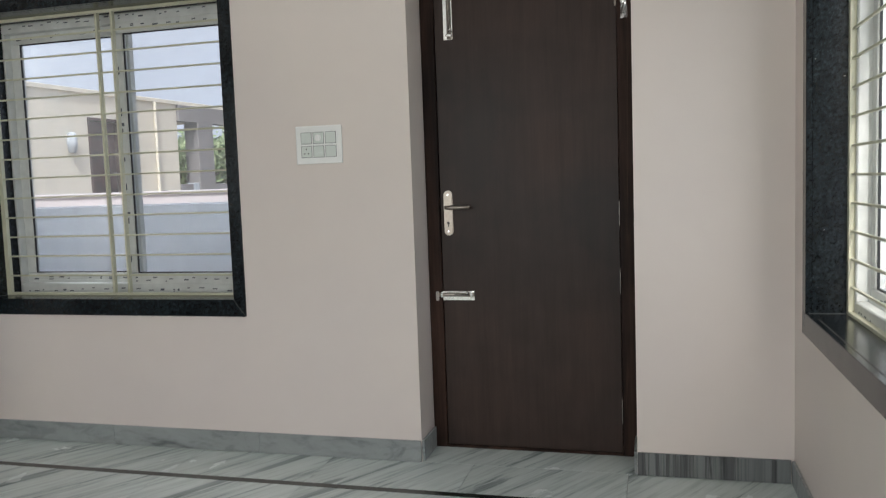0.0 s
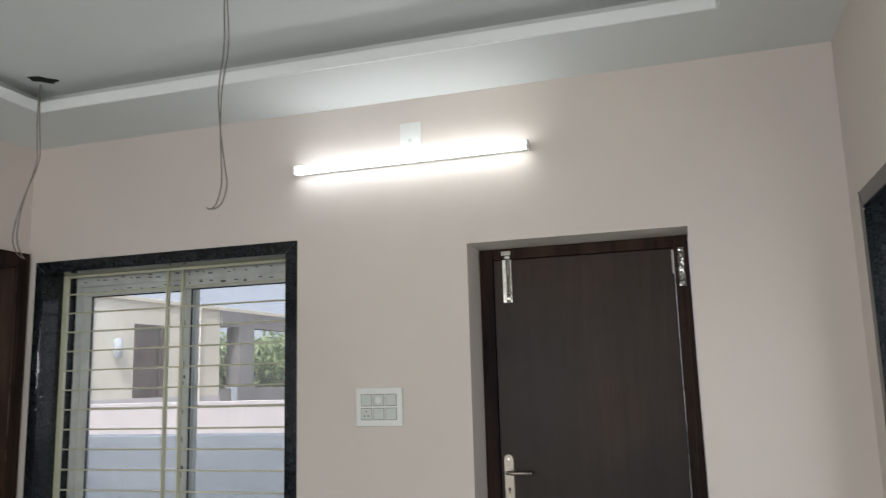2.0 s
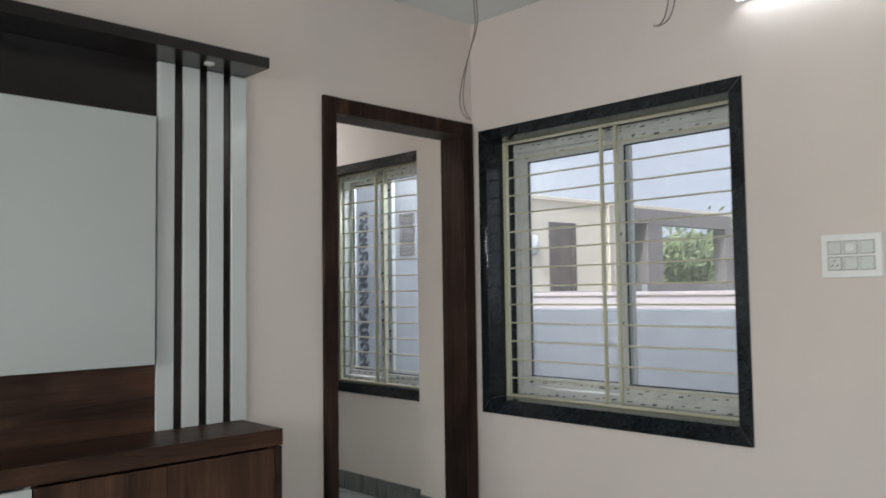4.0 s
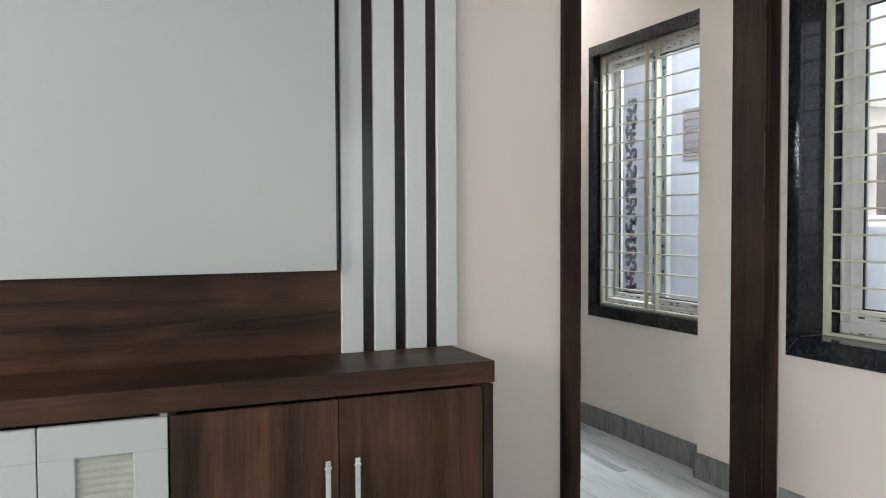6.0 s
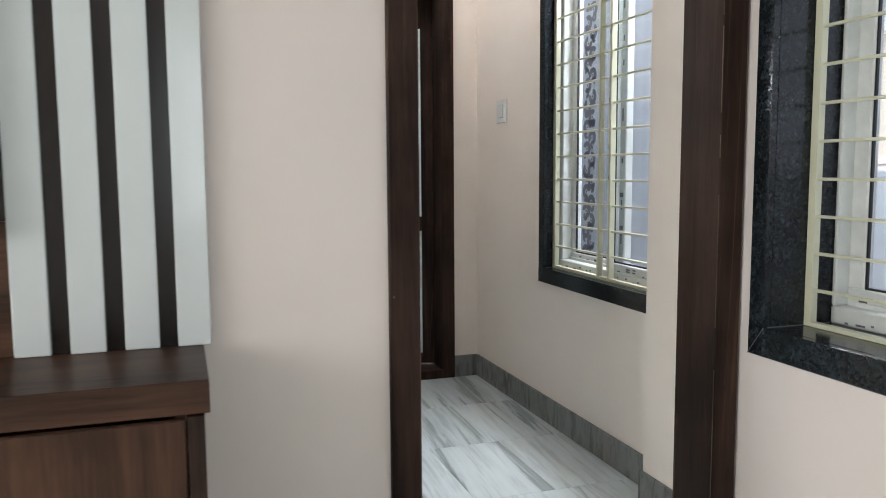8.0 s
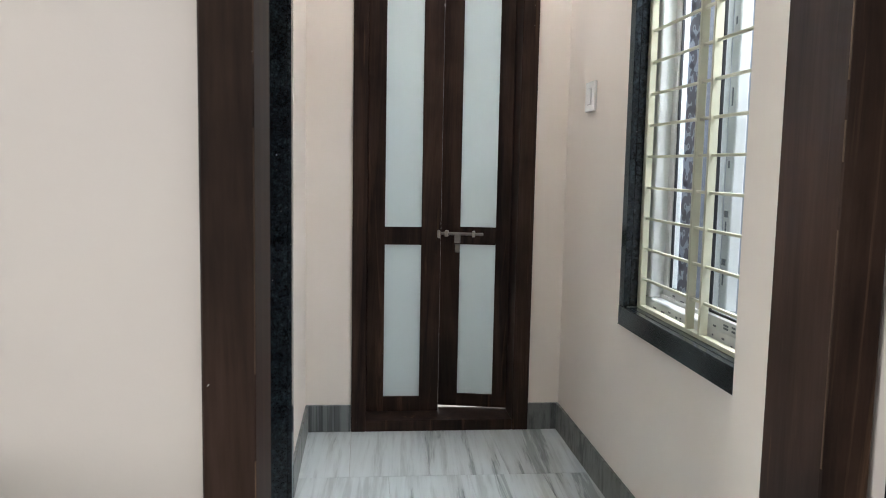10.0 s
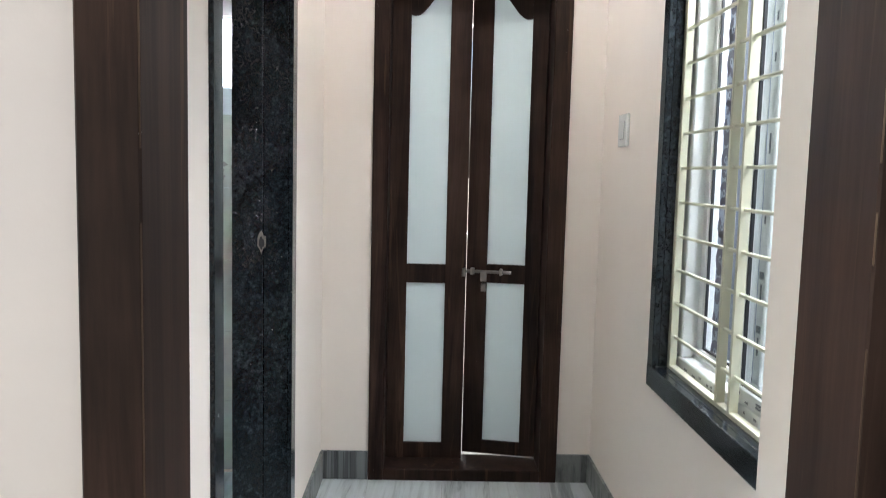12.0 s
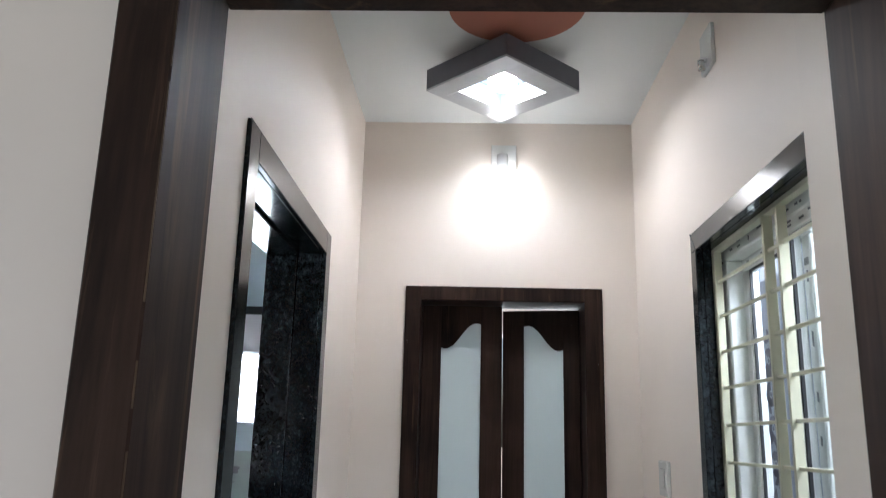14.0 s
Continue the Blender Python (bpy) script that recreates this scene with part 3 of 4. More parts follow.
def room_door():
    d = thing("door_1", "closed dark brown laminate door in a dark timber frame", "door", pose(0, 0, 0), kind="structure")
    x0, x1, y0 = DOOR_N[0] + 0.002, DOOR_N[1] - 0.002, 3.258
    part("door_frame", join(box(x0, x0 + 0.062, y0, 3.36, 0, 2.118, 0.003), box(x1 - 0.062, x1, y0, 3.36, 0, 2.118, 0.003), box(x0 + 0.062, x1 - 0.062, y0, 3.36, 2.068, 2.118, 0.003)), FRAMEWOOD, d)
    part("door_leaf", box(x0 + 0.0635, x1 - 0.0635, y0 + 0.012, y0 + 0.047, 0.012, 2.0665, 0.002), DOORLAM, d)
    part("threshold", box(x0 + 0.062, x1 - 0.062, y0 + 0.004, 3.36, 0, 0.011), FRAMEWOOD, d)
    yl = y0 + 0.012
    plate = prism([(-0.561 + 0.021 * math.cos(a), 1.095 + (0.081 if math.sin(a) > 0 else -0.081) + 0.021 * math.sin(a)) for a in [2 * math.pi * k / 32 for k in range(32)]], yl - 0.009, yl)
    bmesh.ops.bevel(plate, geom=[e for e in plate.edges if abs(e.verts[0].co.y - e.verts[1].co.y) < 1e-6 and e.verts[0].co.y < yl - 0.005], offset=0.003, segments=2, affect="EDGES")
    h = part("lock_plate", plate, STEEL, d, "brushed steel lock plate")
    part("door_handle", join(cyl(0.0095, 0.045, pose(-0.556, yl - 0.030, 1.120, 90), 16), lathe([(0.0, -0.06), (0.008, -0.058), (0.010, -0.03), (0.0085, 0.02), (0.0075, 0.055), (0.0, 0.058)], 14, pose(-0.508, yl - 0.050, 1.121, 0, 90, 0))), STEEL, h, "brushed steel lever handle")
    part("keyhole", join(cyl(0.006, 0.004, pose(-0.561, yl - 0.0105, 1.050, 90), 14), box(-0.5635, -0.5585, yl - 0.0125, yl - 0.0085, 1.034, 1.049)), BLACKPL, h)
    for z in (1.178, 1.012):
        part("screw", cyl(0.0045, 0.004, pose(-0.561, yl - 0.010, z, 90), 10), CHROME, h)
    def bolt(name, cx, cz, length, turn):
        m = pose(cx, yl, cz, 0, turn, 0)
        b = part(name, box(-length / 2, length / 2, -0.006, 0, -0.022, 0.022, 0.002), CHROME, d, "bright steel tower bolt")
        b.matrix_basis = m
        part("barrel", cyl(0.0085, length * 0.98, pose(0, -0.0125, 0.006, 0, 90, 0), 14), STEEL, b)
        part("knob", join(cyl(0.006, 0.022, pose(length * 0.32, -0.024, 0.012, 60), 10), lathe([(0, -0.006), (0.006, -0.004), (0.007, 0), (0.005, 0.005), (0, 0.006)], 10, pose(length * 0.32, -0.034, 0.017, 60))), CHROME, b)
        for px in (-0.42, 0.42):
            part("strap", box(px * length - 0.006, px * length + 0.006, -0.022, -0.004, -0.007, 0.019, 0.002), CHROME, b)
        part("slot", box(-length * 0.06, length * 0.36, -0.0215, -0.0205, 0.006, 0.009), BLACKPL, b)
    bolt("tower_bolt", -0.532, 0.714, 0.165, 0)
    part("bolt_keep", box(-0.629, -0.613, y0 - 0.014, y0, 0.692, 0.737, 0.002), CHROME, d)
    bolt("tower_bolt", -0.536, 1.982, 0.225, 90)
    part("bolt_keep", box(-0.558, -0.512, y0 - 0.012, y0, 2.085, 2.106, 0.002), CHROME, d)
    c = part("door_closer_plate", crumpled(x1 - 0.046, x1 - 0.018, y0 - 0.007, y0 - 0.0005, 1.900, 2.066), WRAP, d, "bright metal plate in plastic wrap")
    part("spring_pin", box(x1 - 0.0725, x1 - 0.0635, y0 + 0.001, y0 + 0.0118, 1.955, 2.06, 0.002), STEEL, d)
    for z in (1.075, 0.78, 0.20):
        hg = part("hinge", box(x1 - 0.0655, x1 - 0.0622, y0 + 0.003, y0 + 0.0118, z - 0.055, z + 0.055, 0.001), HINGE, d)
    return d


room_door()


# ---- doorway to the passage ----
WORNEDGE = wood("worn timber with edge highlight", (0.05, 0.030, 0.020), (0.16, 0.11, 0.075), "z", 0.6, 8, spec=0.1)


def doorway_frame():
    d = thing("door_2", "open doorway with a polished dark timber frame", "door frame", kind="structure")
    y0, y1, zt, xf, xb = 2.020, 3.042, 2.248, -3.052, -3.235
    part("frame_jamb", box(xb, xf, y0, 2.096, 0, zt, 0.003), FRAMEWOOD, d, "dark polished timber jamb")
    part("frame_jamb", box(xb, xf, 2.960, y1, 0, zt, 0.003), FRAMEWOOD, d, "dark polished timber jamb")
    part("frame_head", box(xb, xf - 0.001, 2.096, 2.960, 2.171, zt - 0.001, 0.003), FRAMEWOOD, d)
    rng = random.Random(21)
    for y in (2.0942, 2.9602):
        z = 0.02
        while z < 2.12:
            z1 = min(2.16, z + rng.uniform(0.05, 0.42))
            # Pale strip: worn arris, with its highlight put into the colour.
            part("worn_edge", box(xf - 0.0022, xf - 0.0006, y - 0.0004, y + 0.0016, z, z1), WORNEDGE, d)
            z = z1 + rng.uniform(0.01, 0.16)




doorway_frame()


# ---- passage double door ----
def double_door():
    d = thing("door_3", "dark timber double door with frosted panes, one leaf ajar", "door", kind="structure")
    xf, xb, y0, y1, zt = -5.355, -5.55, 2.199, 2.995, 2.170
    part("door_frame", join(box(xb, xf, y0, y0 + 0.064, PF, zt, 0.003), box(xb, xf, y1 - 0.072, y1, PF, zt, 0.003), box(xb, xf - 0.001, y0 + 0.064, y1 - 0.072, 2.112, zt, 0.003)), FRAMEWOOD, d)
    part("threshold", box(xb, xf - 0.001, y0 + 0.064, y1 - 0.072, PF, 0.035, 0.003), FRAMEWOOD, d)
    part("door_stop", box(xb, -5.5285, y0 + 0.0645, y0 + 0.086, 0.036, 2.111), FRAMEWOOD, d)
    # local frame of a leaf: x across the passage, y into the room behind, z up
    def leaf(a, b, m, pa, pb, rise, zb=0.037, zu=2.1115):
        lf = thing("door_leaf", "dark timber leaf with frosted panes", "", m)
        lf.parent = d
        z1, z2, z3 = 0.105, 0.812, 0.893
        lo, hi = 1.937, 2.036
        def tz(x):
            f = (x - pa) / (pb - pa)
            f = f if rise > 0 else 1 - f
            return lo + (hi - lo) * (3 * f * f - 2 * f * f * f) - 0.012 * math.sin(f * math.pi * 2)
        pts = [pa + (pb - pa) * k / 14 for k in range(15)]
        part("stile", box(a, pa, 0, 0.036, zb, zu, 0.002), FRAMEWOOD, lf)
        part("stile", box(pb, b, 0, 0.036, zb, zu, 0.002), FRAMEWOOD, lf)
        part("rail", box(pa, pb, 0.0015, 0.0345, zb, z1), FRAMEWOOD, lf)
        part("rail", box(pa, pb, 0.0015, 0.0345, z2, z3), FRAMEWOOD, lf)
        part("top_rail", prism([(x, tz(x)) for x in pts] + [(pb, zu), (pa, zu)], 0.0015, 0.0345), FRAMEWOOD, lf)
        part("pane", box(pa, pb, 0.014, 0.020, z1, z2), FROST, lf, "frosted white pane")
        part("pane", prism([(pa, z3), (pb, z3)] + [(x, tz(x)) for x in pts[::-1]], 0.014, 0.020), FROST, lf, "frosted white pane with curved top")
        return lf
    # leaf on the south side is shut; the other stands a little open
    m1 = pose(-5.49, 0, 0, 0, 0, 90)
    l1 = leaf(2.265, 2.597, m1, 2.343, 2.509, 1)
    m2 = pose(-5.49, 2.9185, 0, 0, 0, 90 - 11.0)
    l2 = leaf(-0.3215, 0.0, m2, -0.233, -0.068, -1, 0.046, 2.103)
    b = part("slide_bolt", cyl(0.007, 0.20, pose(-0.225, -0.020, 0.862, 0, 90, 0), 12), IRON, l2, "dull steel sliding bolt")
    part("staple", join(box(-0.302, -0.286, -0.03, 0, 0.848, 0.876, 0.002), box(-0.175, -0.163, -0.03, 0, 0.848, 0.876, 0.002)), STEEL, b)
    part("hasp", box(-0.256, -0.228, -0.034, -0.026, 0.820, 0.862, 0.002), IRON, b)
    part("padlock", box(-0.252, -0.230, -0.046, -0.022, 0.778, 0.815, 0.005, 2), IRON, b, "small steel padlock")
    part("keep", box(2.580, 2.593, -0.022, 0, 0.845, 0.880, 0.003), STEEL, l1)


double_door()


# ---- bathroom door surround and bathroom ----
def bath_doorway():
    d = thing("door_4", "bathroom doorway lined with polished black granite", "door frame", kind="structure")
    x0, x1, zt, f = -4.665, -3.690, 2.195, 0.072
    part("granite_surround", join(box(x0, x0 + f, PS - 0.004, PS + 0.010, PF, zt, 0.002), box(x1 - f, x1, PS - 0.004, PS + 0.010, PF, zt, 0.002), box(x0 + f, x1 - f, PS - 0.004, PS + 0.010, zt - f, zt, 0.002)), GRAN, d)
    for y0, y1, t in ((1.918, PS - 0.0045, 0.0), (1.822, 1.918, 0.012)):
        part("granite_jamb", box(x0 + f - 0.03, x0 + f + t, y0, y1, PF, zt - f - t, 0.002), GRAN, d)
        part("granite_jamb", box(x1 - f - t, x1 - f + 0.03, y0, y1, PF, zt - f - t, 0.002), GRAN, d)
        part("granite_head", box(x0 + f - 0.03, x1 - f + 0.03, y0, y1, zt - f - t, zt - f + 0.03, 0.002), GRAN, d)
    chip = [(0.014 * math.cos(k * 0.52) * (1 + 0.35 * math.sin(3.1 * k)), 0.030 * math.sin(k * 0.52) * (1 + 0.3 * math.sin(2.3 * k))) for k in range(12)]
    plate = part("chipped_hole", prism(chip, 0, 0.0012), IRON, d, "ragged chipped latch hole")
    plate.matrix_basis = pose(x0 + f + 0.0133, 1.914, 1.058, 0, 0, 90)
    part("strike_hole", prism([(x * 0.62, z * 0.62 - 0.004) for x, z in chip], -0.0008, 0.0005), BLACKPL, plate)



bath_doorway()
structure("wall_bath_west", wall_mesh("y", -0.2, 1.825, BW - 0.15, BW, 0, ROOF, [(0.20, 1.74, 1.61, 1.885)]), BLUEWALL, "pale blue bathroom wall with a ventilator window", "wall")
structure("wall_bath_south", wall_mesh("x", BW - 0.15, XWO, -0.35, -0.2, 0, ROOF), BLUEWALL, "plain bathroom wall", "wall")
structure("ceiling_bath", box(BW, XWO, -0.2, 1.823, 2.75, 2.78), CEIL, "white bathroom ceiling", "ceiling")


def bath_tiles():
    t = thing("wall_tiles", "pale glazed bathroom wall tiles with grey floral print", "wall tile", kind="structure")
    y = -0.18
    while y < 1.78:
        for z in (0.0, 0.3, 0.6, 0.9, 1.2):
            y1 = min(y + 0.2, 1.822)
            part("tile", box(BW, BW + 0.008, y + 0.001, y1 - 0.001, z + 0.001, z + 0.299, 0.001), TILE, t)
        y += 0.2
    rng = random.Random(4)
    stems = []
    for k in range(26):
        yc, zc, r = rng.uniform(1.40, 1.74), rng.uniform(1.20, 1.44), rng.uniform(0.006, 0.02)
        a0 = rng.uniform(0, 3)
        pts = [(yc + r * 1.5 * math.cos(a0 + a) * (1 + 0.4 * math.sin(3 * a)), zc + r * math.sin(a0 + a)) for a in [2 * math.pi * j / 12 for j in range(12)]]
        bm = prism(pts, 0, 0.0006)
        bmesh.ops.transform(bm, matrix=Matrix(((0, -1, 0, BW + 0.0095), (1, 0, 0, 0), (0, 0, 1, 0), (0, 0, 0, 1))), verts=bm.verts)
        stems.append(bm)
    part("floral_print", join(*stems), OUTGREY, t, "grey leaf print")


bath_tiles()
MILK = plain("milky ventilator glass", (0.8, 0.82, 0.82), 0.3, 0.05, 8)
mn, ml = MILK.node_tree.nodes, MILK.node_tree.links
mtr, mmx = mn.new("ShaderNodeBsdfTranslucent"), mn.new("ShaderNodeMixShader")
mtr.inputs["Color"].default_value, mmx.inputs[0].default_value = (0.92, 0.95, 0.97, 1), 0.7
ml.new(mn["Principled BSDF"].outputs[0], mmx.inputs[1])
ml.new(mtr.outputs[0], mmx.inputs[2])
ml.new(mmx.outputs[0], mn["Material Output"].inputs["Surface"])
vw = thing("window_4", "milky glass bathroom ventilator window", "window", kind="structure")
for y in (0.205, 0.72, 1.235):
    part("pane", box(BW - 0.085, BW - 0.080, y, y + 0.50, 1.614, 1.882), MILK, vw)
tagged(part("window_bar", box(BW, BW + 0.03, 1.0, 1.82, 2.046, 2.078, 0.002), GASKET), "dark bar across the bathroom ventilator opening", "trim", kind="structure")
tagged(part("window_head", box(BW, BW + 0.02, 1.0, 1.82, 1.89, 2.045, 0.002), PINKW), "pinkish ventilator head panel", "trim", kind="structure")


# ---- media wall ----
def slat_group(y0):
    for k in range(4):
        a = y0 + k * 0.1085
        tagged(part("wall_slat", box(-3.056, -3.040, a, a + 0.0705, 0.7745, 2.2445, 0.002), WHITELAM), "upright glossy white laminate slat on the media wall", "wall panel", "white slats")
        if k < 3:
            tagged(part("groove_panel", box(-3.056, -3.052, a + 0.0715, a + 0.1075, 0.7745, 2.2445), DARKLAM), "dark laminate groove strip between white slats", "wall panel", "dark grooves")


YU0 = -0.83
slat_group(1.206)
slat_group(YU0 + 0.005)
YL = YU0 + 0.005 + 3 * 0.1085 + 0.0705
tagged(part("backing_board", box(-3.068, -3.0565, YU0, 1.602, 0.7745, 1.060, 0.001), WALNUTH), "walnut laminate backing board below the television panel", "wall panel")
# Near-black colour holds the shade under the shelf and beside the panel.
tagged(part("backing_board", box(-3.068, -3.0565, YU0, 1.602, 1.061, 2.2445, 0.001), DARKLAM), "backing board above the television panel, near-black for the shelf's shade", "wall panel")
tv = thing("tv_panel", "blank off-white laminate television panel with a shadow gap", "wall panel")
part("face_board", box(-2.992, -2.988, YL + 0.016, 1.176, 1.040, 2.006, 0.001), PANELLAM, tv)
part("box_frame", box(-3.056, -2.9922, YL + 0.0165, 1.1755, 1.0405, 2.0055, 0.001), WHITELAM, tv)


def top_shelf():
    s = thing("wall_shelf", "dark walnut canopy shelf above the media wall", "shelf")
    part("board", box(-3.069, -2.848, YU0 - 0.02, 1.600, 2.246, 2.292, 0.002), DARKLAM, s)
    for y in (1.375, -0.62):
        part("downlight", cyl(0.022, 0.006, pose(-2.94, y, 2.243), 24, bevel=0.002), WHITEPL, s, "small unlit downlight")
    return s


top_shelf()


def handle_bar(parent, y, z0, z1):
    h = part("handle", box(-2.695, -2.682, y - 0.008, y + 0.008, z0, z1, 0.003, 2), CHROME, parent, "bright bar handle")
    for z in (z0 + 0.02, z1 - 0.02):
        part("post", box(-2.7185, -2.694, y - 0.006, y + 0.006, z - 0.006, z + 0.006, 0.001), CHROME, h)
        part("collar", box(-2.697, -2.680, y - 0.010, y + 0.010, z - 0.004, z + 0.004, 0.001), CHROME, h)


def cabinet_pair(y0, y1):
    c = thing("media_cabinet", "walnut laminate base cabinet with two closed doors", "cabinet", group="media cabinets")
    part("body", join(box(-3.066, -2.742, y0, y0 + 0.018, 0.0, 0.7085), box(-3.066, -2.742, y1 - 0.018, y1, 0.0, 0.7085), box(-3.066, -3.058, y0 + 0.018, y1 - 0.018, 0, 0.7085), box(-3.058, -2.742, y0 + 0.018, y1 - 0.018, 0.06, 0.078), box(-2.80, -2.782, y0 + 0.018, y1 - 0.018, 0, 0.06)), WALNUT, c)
    mid = (y0 + y1) / 2
    for a, b, hy in ((y0 + 0.002, mid - 0.0015, mid - 0.041), (mid + 0.0015, y1 - 0.002, mid + 0.041)):
        d = part("door", box(-2.7405, -2.7205, a, b, 0.072, 0.703, 0.0015), WALNUT, c, "walnut laminate door")
        handle_bar(d, hy, 0.345, 0.552)


def cabinet_glazed(y0, y1):
    c = thing("media_cabinet", "white framed cabinet with ribbed glass doors", "cabinet", group="media cabinets")
    part("body", join(box(-3.066, -2.742, y0, y0 + 0.018, 0, 0.7085), box(-3.066, -2.742, y1 - 0.018, y1, 0, 0.7085), box(-3.066, -3.058, y0 + 0.018, y1 - 0.018, 0, 0.7085), box(-3.058, -2.742, y0 + 0.018, y1 - 0.018, 0.06, 0.078), box(-3.058, -2.78, y0 + 0.018, y1 - 0.018, 0.36, 0.376)), PANELLAM, c)
    mid, w = (y0 + y1) / 2, 0.080
    for a, b in ((y0 + 0.002, mid - 0.0015), (mid + 0.0015, y1 - 0.002)):
        d = thing("door", "white laminate framed glass door", "")
        d.parent = c
        for z0, z1 in ((0.072, 0.072 + w), (0.703 - w, 0.703)):
            part("rail", box(-2.7405, -2.7185, a, b, z0, z1, 0.0015), PANELLAM, d)
        for p, q in ((a, a + w), (b - w, b)):
            part("stile", box(-2.7405, -2.7185, p, q, 0.072 + w, 0.703 - w, 0.0015), PANELLAM, d)
        bm, n = bmesh.new(), 52
        zs = [0.072 + w + (0.631 - 2 * w) * k / (n * 4) for k in range(n * 4 + 1)]
        for x, flip in ((-2.728, 1), (-2.733, 0)):
            row = [[bm.verts.new((x + (0.0016 * math.sin(k * math.pi / 4) if flip else 0), y, z)) for y in (a + w, b - w)] for k, z in enumerate(zs)]
            for u, v in zip(row, row[1:]):
                f = bm.faces.new((u[0], u[1], v[1], v[0]))
                f.smooth = True
        bmesh.ops.recalc_face_normals(bm, faces=bm.faces)
        part("glass", bm, RIBBED, d, "ribbed frosted glass")


RIBBED = plain("ribbed glass", (0.40, 0.42, 0.37), 0.25, 0.1, 30)
cabinet_pair(0.666, 1.541)
cabinet_glazed(0.076, 0.664)
cabinet_pair(-0.801, 0.074)
tagged(part("end_panel", box(-3.066, -2.722, 1.543, 1.5745, 0, 0.7085, 0.001), WALNUT), "walnut laminate end panel of the cabinets", "cabinet panel")
tagged(part("end_panel", box(-3.066, -2.722, -0.834, -0.803, 0, 0.7085, 0.001), WALNUT), "walnut laminate end panel of the cabinets", "cabinet panel")
wt = thing("worktop", "thick walnut laminate top over the cabinets", "worktop")
part("top_board", box(-3.066, -2.7350, -0.8365, 1.5835, 0.7105, 0.774, 0.001), WALNUTH, wt)
part("edge_band", box(-2.7348, -2.733, -0.838, 1.585, 0.7105, 0.774, 0.0006), WALNUTH, wt)
for y in (-0.8374, 1.5844):
    part("edge_band", box(-3.066, -2.735, y - 0.0008, y + 0.0006, 0.7107, 0.7738), WALNUTH, wt)


# ---- switches and sockets ----
def switch_board():
    s = thing("switch_board", "white six-module switch and socket plate on the wall", "switch", pose(-1.086, YN, 1.421))
    p = part("plate", box(-0.110, 0.110, -0.010, 0, -0.084, 0.084, 0.004, 2), WHITEPL, s)
    for r in range(2):
        for c in range(3):
            x, z = -0.058 + c * 0.058, 0.030 - r * 0.060
            kind = "socket" if (r, c) == (1, 0) else "regulator" if (r, c) == (0, 1) else "switch_key"
            part("key_gap", box(x - 0.0262, x + 0.0262, -0.0108, -0.0101, z - 0.0262, z + 0.0262), KEYGAP, s)
            k = part(kind, box(x - 0.0235, x + 0.0235, -0.0128, -0.0109, z - 0.0235, z + 0.0235, 0.001), KEYPL, s)
            if kind == "socket":
                for dx, dz in ((0, 0.011), (-0.009, -0.008), (0.009, -0.008)):
                    part("socket_hole", cyl(0.0032, 0.002, pose(x + dx, -0.0128, z + dz, 90), 10), BLACKPL, k)
            elif kind == "regulator":
                part("dial", join(cyl(0.015, 0.006, pose(x, -0.0155, z, 90), 20, bevel=0.001), box(x - 0.003, x + 0.005, -0.023, -0.018, z - 0.012, z + 0.013, 0.001)), WHITEPL, k)
    part("back_shadow", box(-0.106, 0.106, -0.0005, 0.0005, -0.080, 0.080), GASKET, s)


switch_board()


def small_switch():
    s = thing("switch", "small white switch plate on the passage wall", "switch", pose(-5.000, PN, 1.452))
    part("plate", box(-0.060, 0.060, -0.013, 0, -0.058, 0.058, 0.004, 2), WHITEPL, s)
    part("key_gap", box(-0.0295, 0.0295, -0.0138, -0.0131, -0.0325, 0.0325), KEYGAP, s)
    part("switch_key", box(-0.028, 0.028, -0.018, -0.0139, -0.031, 0.031, 0.001), WHITEPL, s)


small_switch()


# ---- lamps ----
def tube_light():
    t = thing("tube_light", "lit white tube light batten mounted on the wall", "lamp", pose(-0.921, YN, 2.522))
    part("batten", box(-0.560, 0.560, -0.040, 0, -0.014, 0.016, 0.003), WHITEPL, t)
    part("diffuser", box(-0.552, 0.552, -0.066, -0.0405, -0.0185, 0.0205, 0.008, 3), TUBEGLOW, t, "glowing white diffuser")
    for x in (-0.5575, 0.5575):
        part("end_cap", box(x - 0.0055, x + 0.0055, -0.067, -0.0405, -0.0188, 0.0208, 0.002), WHITEPL, t)
    part("edge_strip", box(-0.552, 0.552, -0.0670, -0.0655, -0.0100, -0.0082), GASKETG, t)


TUBEGLOW = glow("tube glow", (0.91, 0.965, 1.0), TUBE_POWER)
GASKETG = plain("grey strip", (0.3, 0.3, 0.3), 0.4)
tube_light()
jb = thing("junction_plate", "white junction box plate above the tube light", "junction box", pose(-0.914, YN, 2.648))
part("plate", box(-0.050, 0.050, -0.008, 0, -0.057, 0.057, 0.003, 2), WHITEPL, jb)
part("outlet", cyl(0.010, 0.006, pose(0, -0.010, -0.03, 90), 16), KEYPL, jb)


